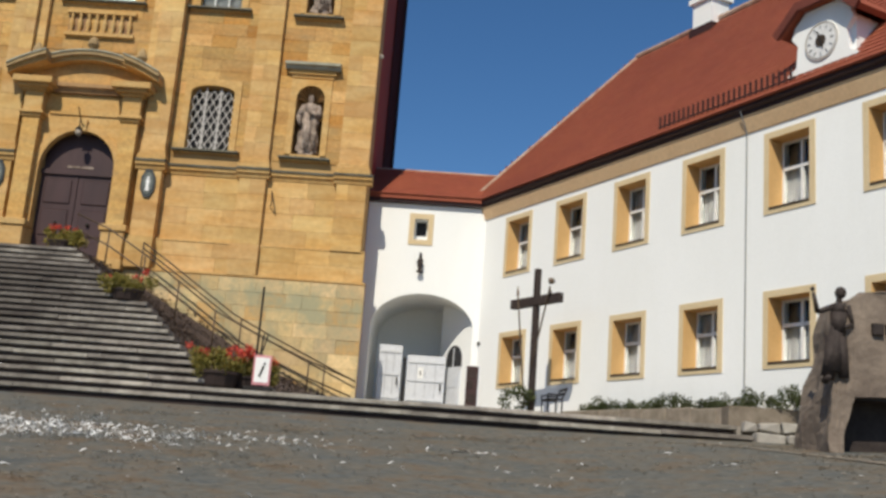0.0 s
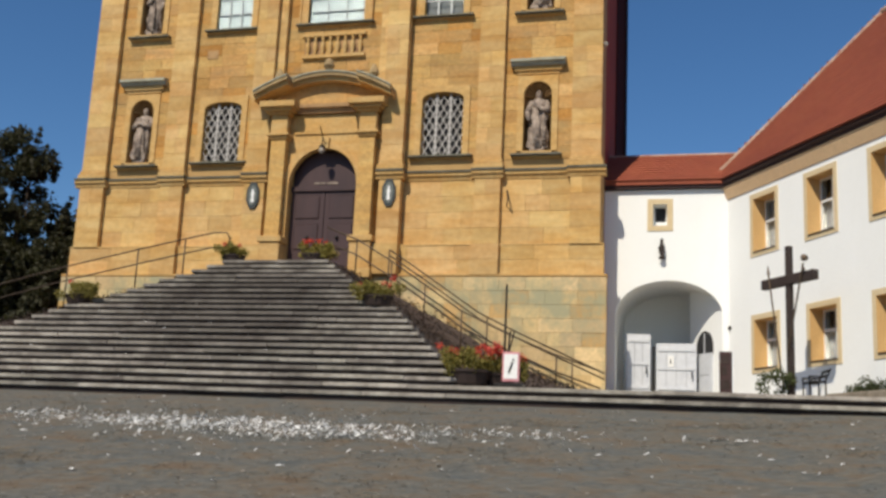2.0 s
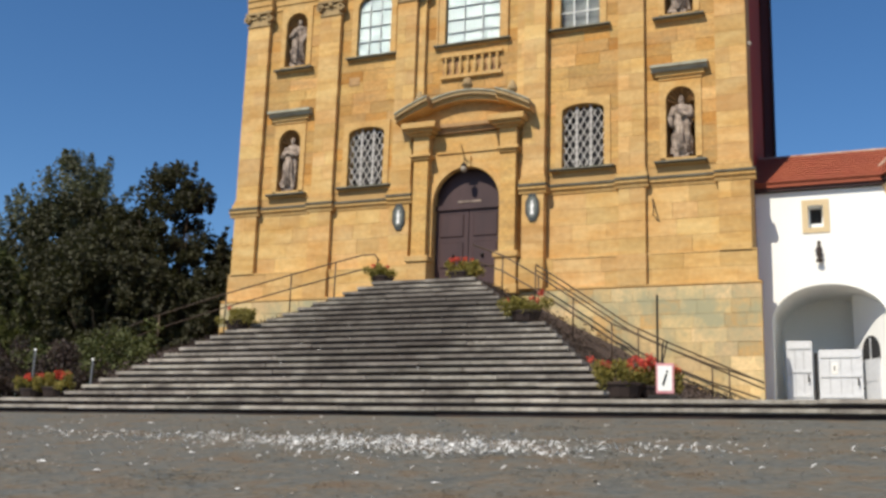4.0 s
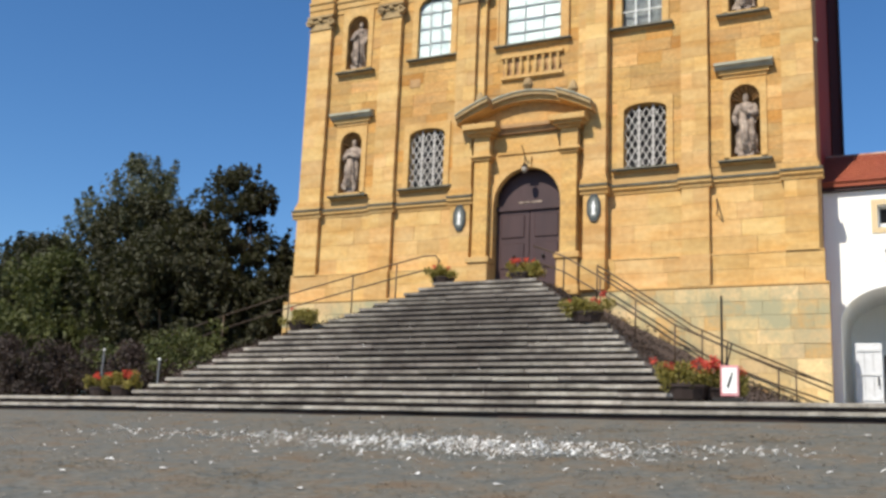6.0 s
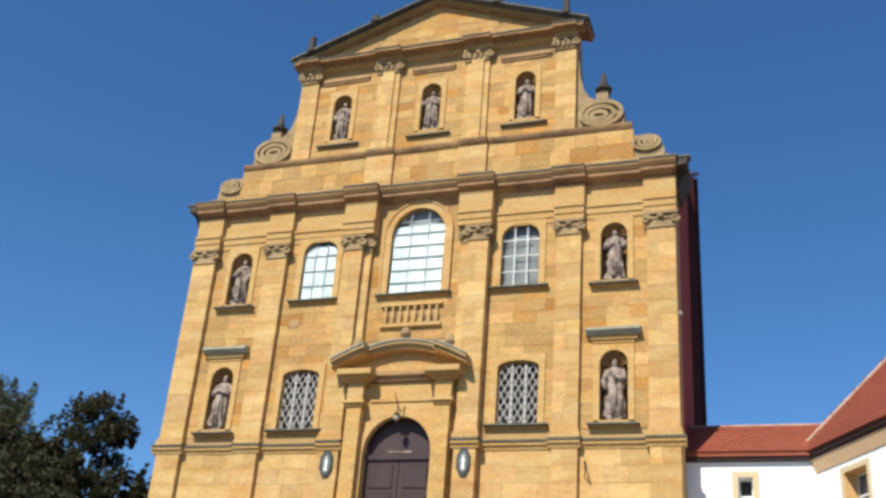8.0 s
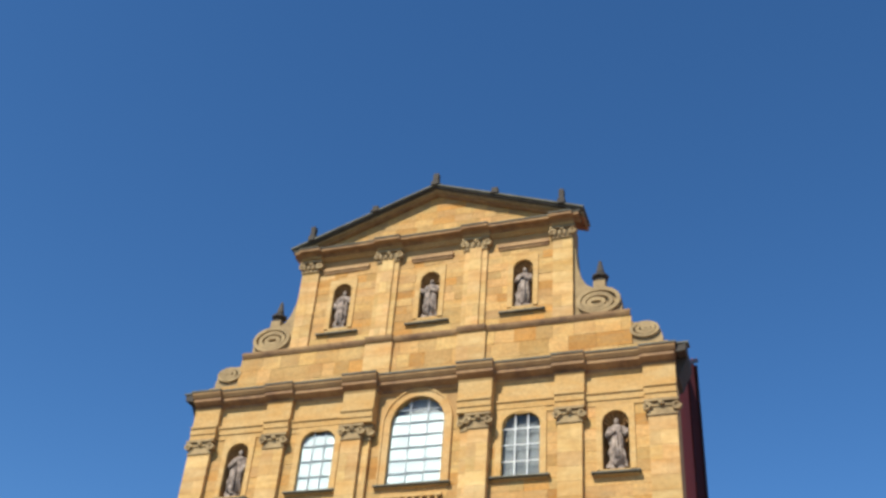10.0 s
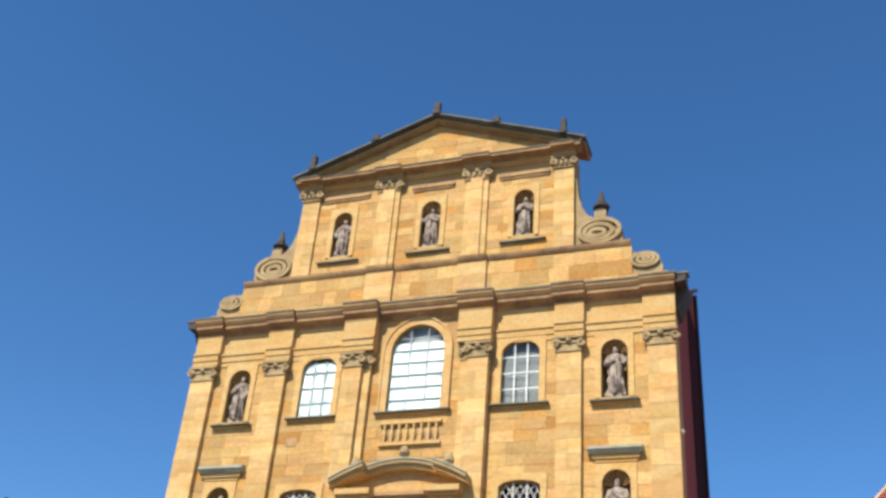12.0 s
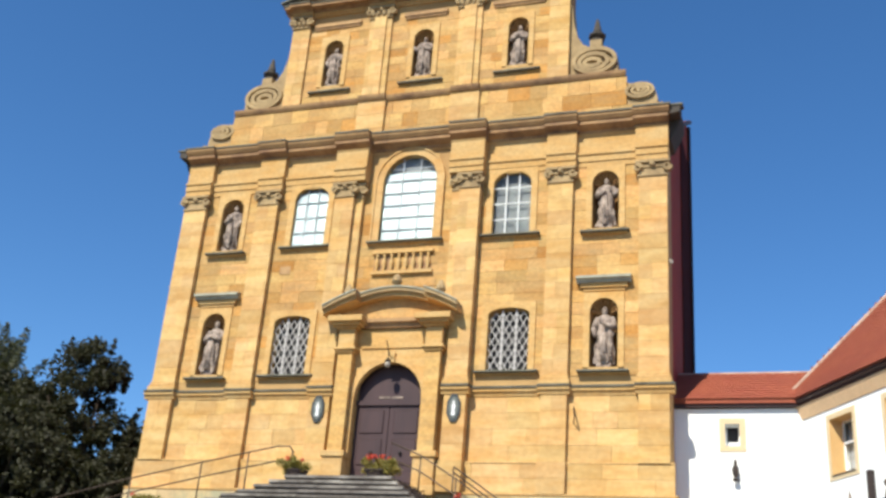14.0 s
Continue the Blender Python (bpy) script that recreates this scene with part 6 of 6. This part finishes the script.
def tree(x, y, base, top, wide, seed, material, leaf, n):
    rng = random.Random(seed)
    th = thing("tree", "broad dark green leafy tree beside the church", "tree", group="trees beside the church")
    bm = bmesh.new()
    h = top - base
    fork = base + 0.32 * h
    tube(bm, (x, y, base - 0.2), (x + 0.05, y, base + 0.12 * h), 0.26, 10, 0.2)
    tube(bm, (x + 0.05, y, base + 0.12 * h), (x, y, fork), 0.2, 10, 0.16)
    centres = []
    for k in range(11):
        a = 6.2832 * k / 11 + rng.uniform(-0.3, 0.3)
        r = wide * rng.uniform(0.45, 1.0)
        zz = base + h * rng.uniform(0.42, 0.9)
        r *= math.sqrt(max(0.15, 1 - ((zz - base) / h - 0.5) ** 2 * 3.0))
        e = Vector((x + r * 0.8 * math.cos(a), y + r * 0.8 * math.sin(a), zz))
        s = Vector((x, y, fork + rng.uniform(-0.1, 0.25) * h))
        m = s.lerp(e, 0.5) + Vector((0, 0, -0.04 * h))
        tube(bm, s, m, 0.09, 6, 0.06)
        tube(bm, m, e, 0.06, 6, 0.02)
    for k in range(n):
        a, zf = rng.uniform(0, 6.2832), rng.random() ** 0.8
        env = math.sin(math.pi * min(1, 0.16 + 0.80 * zf)) ** 0.6
        r = wide * env * math.sqrt(rng.random()) * rng.uniform(0.85, 1.12)
        sp = rng.uniform(0.35, 1.0) * wide / 3
        centres.append((x + r * math.cos(a), y + r * math.sin(a), base + h * (0.1 + 0.88 * zf), sp, rng.uniform(90, 190) * (0.11 / leaf) ** 2))
    for k in range(46):      # loose sprays that break the crown's outline
        a, zf = rng.uniform(0, 6.2832), rng.uniform(0.35, 1.0)
        env = math.sin(math.pi * min(1, 0.16 + 0.80 * zf)) ** 0.6
        r = wide * env * rng.uniform(0.95, 1.12)
        for q in range(3):
            centres.append((x + r * math.cos(a) * (1 + 0.04 * q), y + r * math.sin(a) * (1 + 0.04 * q), base + h * (0.1 + 0.88 * zf) + 0.22 * q, (0.20 - 0.05 * q) * wide / 2.4, (30 - 8 * q) * (0.09 / leaf) ** 2))
    part("trunk", bm, BARK, th)
    leaves("crown", centres, leaf, material, th, seed + 50, squash=0.85, up=0.3)
    return th


tree(-17.8, 4.5, 1.2, 11.2, 2.9, 1, LEAF2, 0.075, 64)
tree(-16.4, 3.2, 1.2, 9.3, 2.9, 2, LEAF, 0.09, 150)
tree(-13.4, 4.6, 1.2, 10.7, 1.9, 3, LEAF, 0.08, 74)
tree(-15.3, 4.0, 1.2, 8.9, 2.6, 11, LEAF, 0.09, 130)
tree(-11.2, 6.2, 1.2, 8.0, 2.3, 4, LEAF, 0.09, 120)
tree(-21.5, 3.5, 1.2, 8.2, 2.8, 5, LEAF, 0.09, 140)
tree(-24.5, 3.0, 1.2, 6.9, 2.8, 6, LEAF, 0.09, 120)
tree(-14.0, 2.0, 1.2, 7.4, 2.6, 7, LEAF, 0.09, 130)
tree(-10.6, 3.6, 1.2, 6.2, 1.7, 8, LEAF, 0.085, 90)
tree(-18.2, 1.0, 1.2, 6.6, 2.6, 9, SHRUB, 0.085, 110)
tree(-28.0, 5.5, 1.2, 8.0, 3.4, 10, LEAF, 0.1, 110)

# ---------------------------------------------------------------- litter on the square
def step_z(x, y):
    """Top of the flight or of the square under a spot."""
    i = int((y + 0.07 - Y0) // TREAD) + 1
    return Z0 + RISE * i if i >= 1 else ground_z(x, y)


def scatter(name, spots, size, material, seed, label, lift=0.5, rise=0.0, long=2.6, broad=0.42):
    rng = np.random.default_rng(seed)
    verts, faces = [], []
    for x, y in spots:
        z = step_z(x, y) + 0.012
        a, t = rng.uniform(0, 6.2832), rng.uniform(0.05, lift)
        l, w = size * rng.uniform(0.5, long), size * rng.uniform(0.12, broad)
        d = np.array([math.cos(a), math.sin(a), rise * rng.random() ** 2])
        e = np.array([-math.sin(a) * math.cos(t), math.cos(a) * math.cos(t), math.sin(t)])
        c = np.array([x, y, z])
        b = len(verts)
        for p in (c, c + d * l * 0.5 + np.array([0, 0, l * 0.05]), c + d * l, c + d * l + e * w * 0.4, c + d * l * 0.5 + e * w + np.array([0, 0, l * 0.07]), c + e * w * 0.6):
            verts.append(tuple(p))
        faces += [(b, b + 1, b + 4, b + 5), (b + 1, b + 2, b + 3, b + 4)]
    me = bpy.data.meshes.new(name)
    me.from_pydata(verts, [], faces)
    me.materials.append(material)
    tagged(new(name, me), label, "litter", kind="stuff")


rg = np.random.default_rng(77)
spots = []
for cx, cy, sx, sy, n in ((4.6, -13.6, 1.0, 0.55, 760), (5.7, -14.0, 0.7, 0.4, 380), (3.0, -13.3, 1.6, 0.45, 320), (7.2, -13.7, 0.6, 0.3, 70), (6.6, -14.2, 0.35, 0.12, 60), (8.1, -13.5, 0.25, 0.18, 36), (4.8, -13.9, 2.6, 1.2, 300), (1.2, -12.9, 1.6, 0.30, 260), (4.6, -13.4, 1.8, 0.35, 420)):
    spots += [(rg.normal(cx, sx), rg.normal(cy, sy)) for i in range(n)]
scatter("paper_scraps", spots, 0.032, PAPER, 3, "white paper scraps strewn before the steps", 1.2, 1.1, 2.2, 0.55)
spots = [(rg.uniform(-4, 15), rg.uniform(-19.5, -9)) for i in range(150)] + [(rg.normal(10.4, 0.16), rg.normal(-13.0, 0.08)) for i in range(16)] + [(rg.normal(13.0, 0.12), rg.normal(-14.2, 0.08)) for i in range(14)]
spots += [(rg.uniform(-5, 5) * (1 - 0.12 * (y + 8.5)), y) for y in rg.uniform(-8.4, -4.6, 46)]
scatter("paper_bits", spots, 0.060, PAPER, 4, "single white paper scraps on the square", 0.35, 0.0, 2.2, 0.9)
spots = [(rg.uniform(-6, 16), rg.uniform(-21, -9)) for i in range(3600)]
for k in range(110):
    cx, cy = rg.uniform(-5, 16), rg.uniform(-21, -10)
    spots += [(rg.normal(cx, 0.35), rg.normal(cy, 0.2)) for i in range(80)]
DRY = mat("dry_leaf", (0.21, 0.16, 0.09), (0.13, 0.10, 0.055), rough=0.9, island=0.5, bump=0)
scatter("dry_leaves", spots, 0.036, DRY, 5, "brown dry leaves scattered over the square", 0.2)

spots = [(rg.uniform(-6, 16), rg.uniform(-21, -9)) for i in range(2200)]
for k in range(70):
    cx, cy = rg.uniform(-5, 16), rg.uniform(-20, -9.5)
    spots += [(rg.normal(cx, 0.6), rg.normal(cy, 0.18)) for i in range(34)]
GRIT = mat("pale_grit", (0.30, 0.28, 0.24), (0.20, 0.17, 0.13), rough=0.9, island=0.6, bump=0)
scatter("pale_grit", spots, 0.030, GRIT, 6, "pale grit and faded leaf scraps over the square", 0.4, 0.2, 1.6, 0.9)

# ---------------------------------------------------------------- ashlar blocks of the lower front
near = [b for b in BLOCKS if b[0][1] > -4.0 or b[0][4] > 3.6]
near.sort(key=lambda b: (b[1] == 0 and b[0][0] < -3, b[0][0] < 0))
for q, kind in near[:300]:
    lay_block(q, wall, OLD if kind else STONE)
rest = near[300:] + [b for b in BLOCKS if b not in near]
if rest:
    bm = bmesh.new()
    for q, kind in rest:
        box(bm, *q)
    ob = part("far_blocks", bm, STONE_I, church)
    ob["kind"] = "stuff"
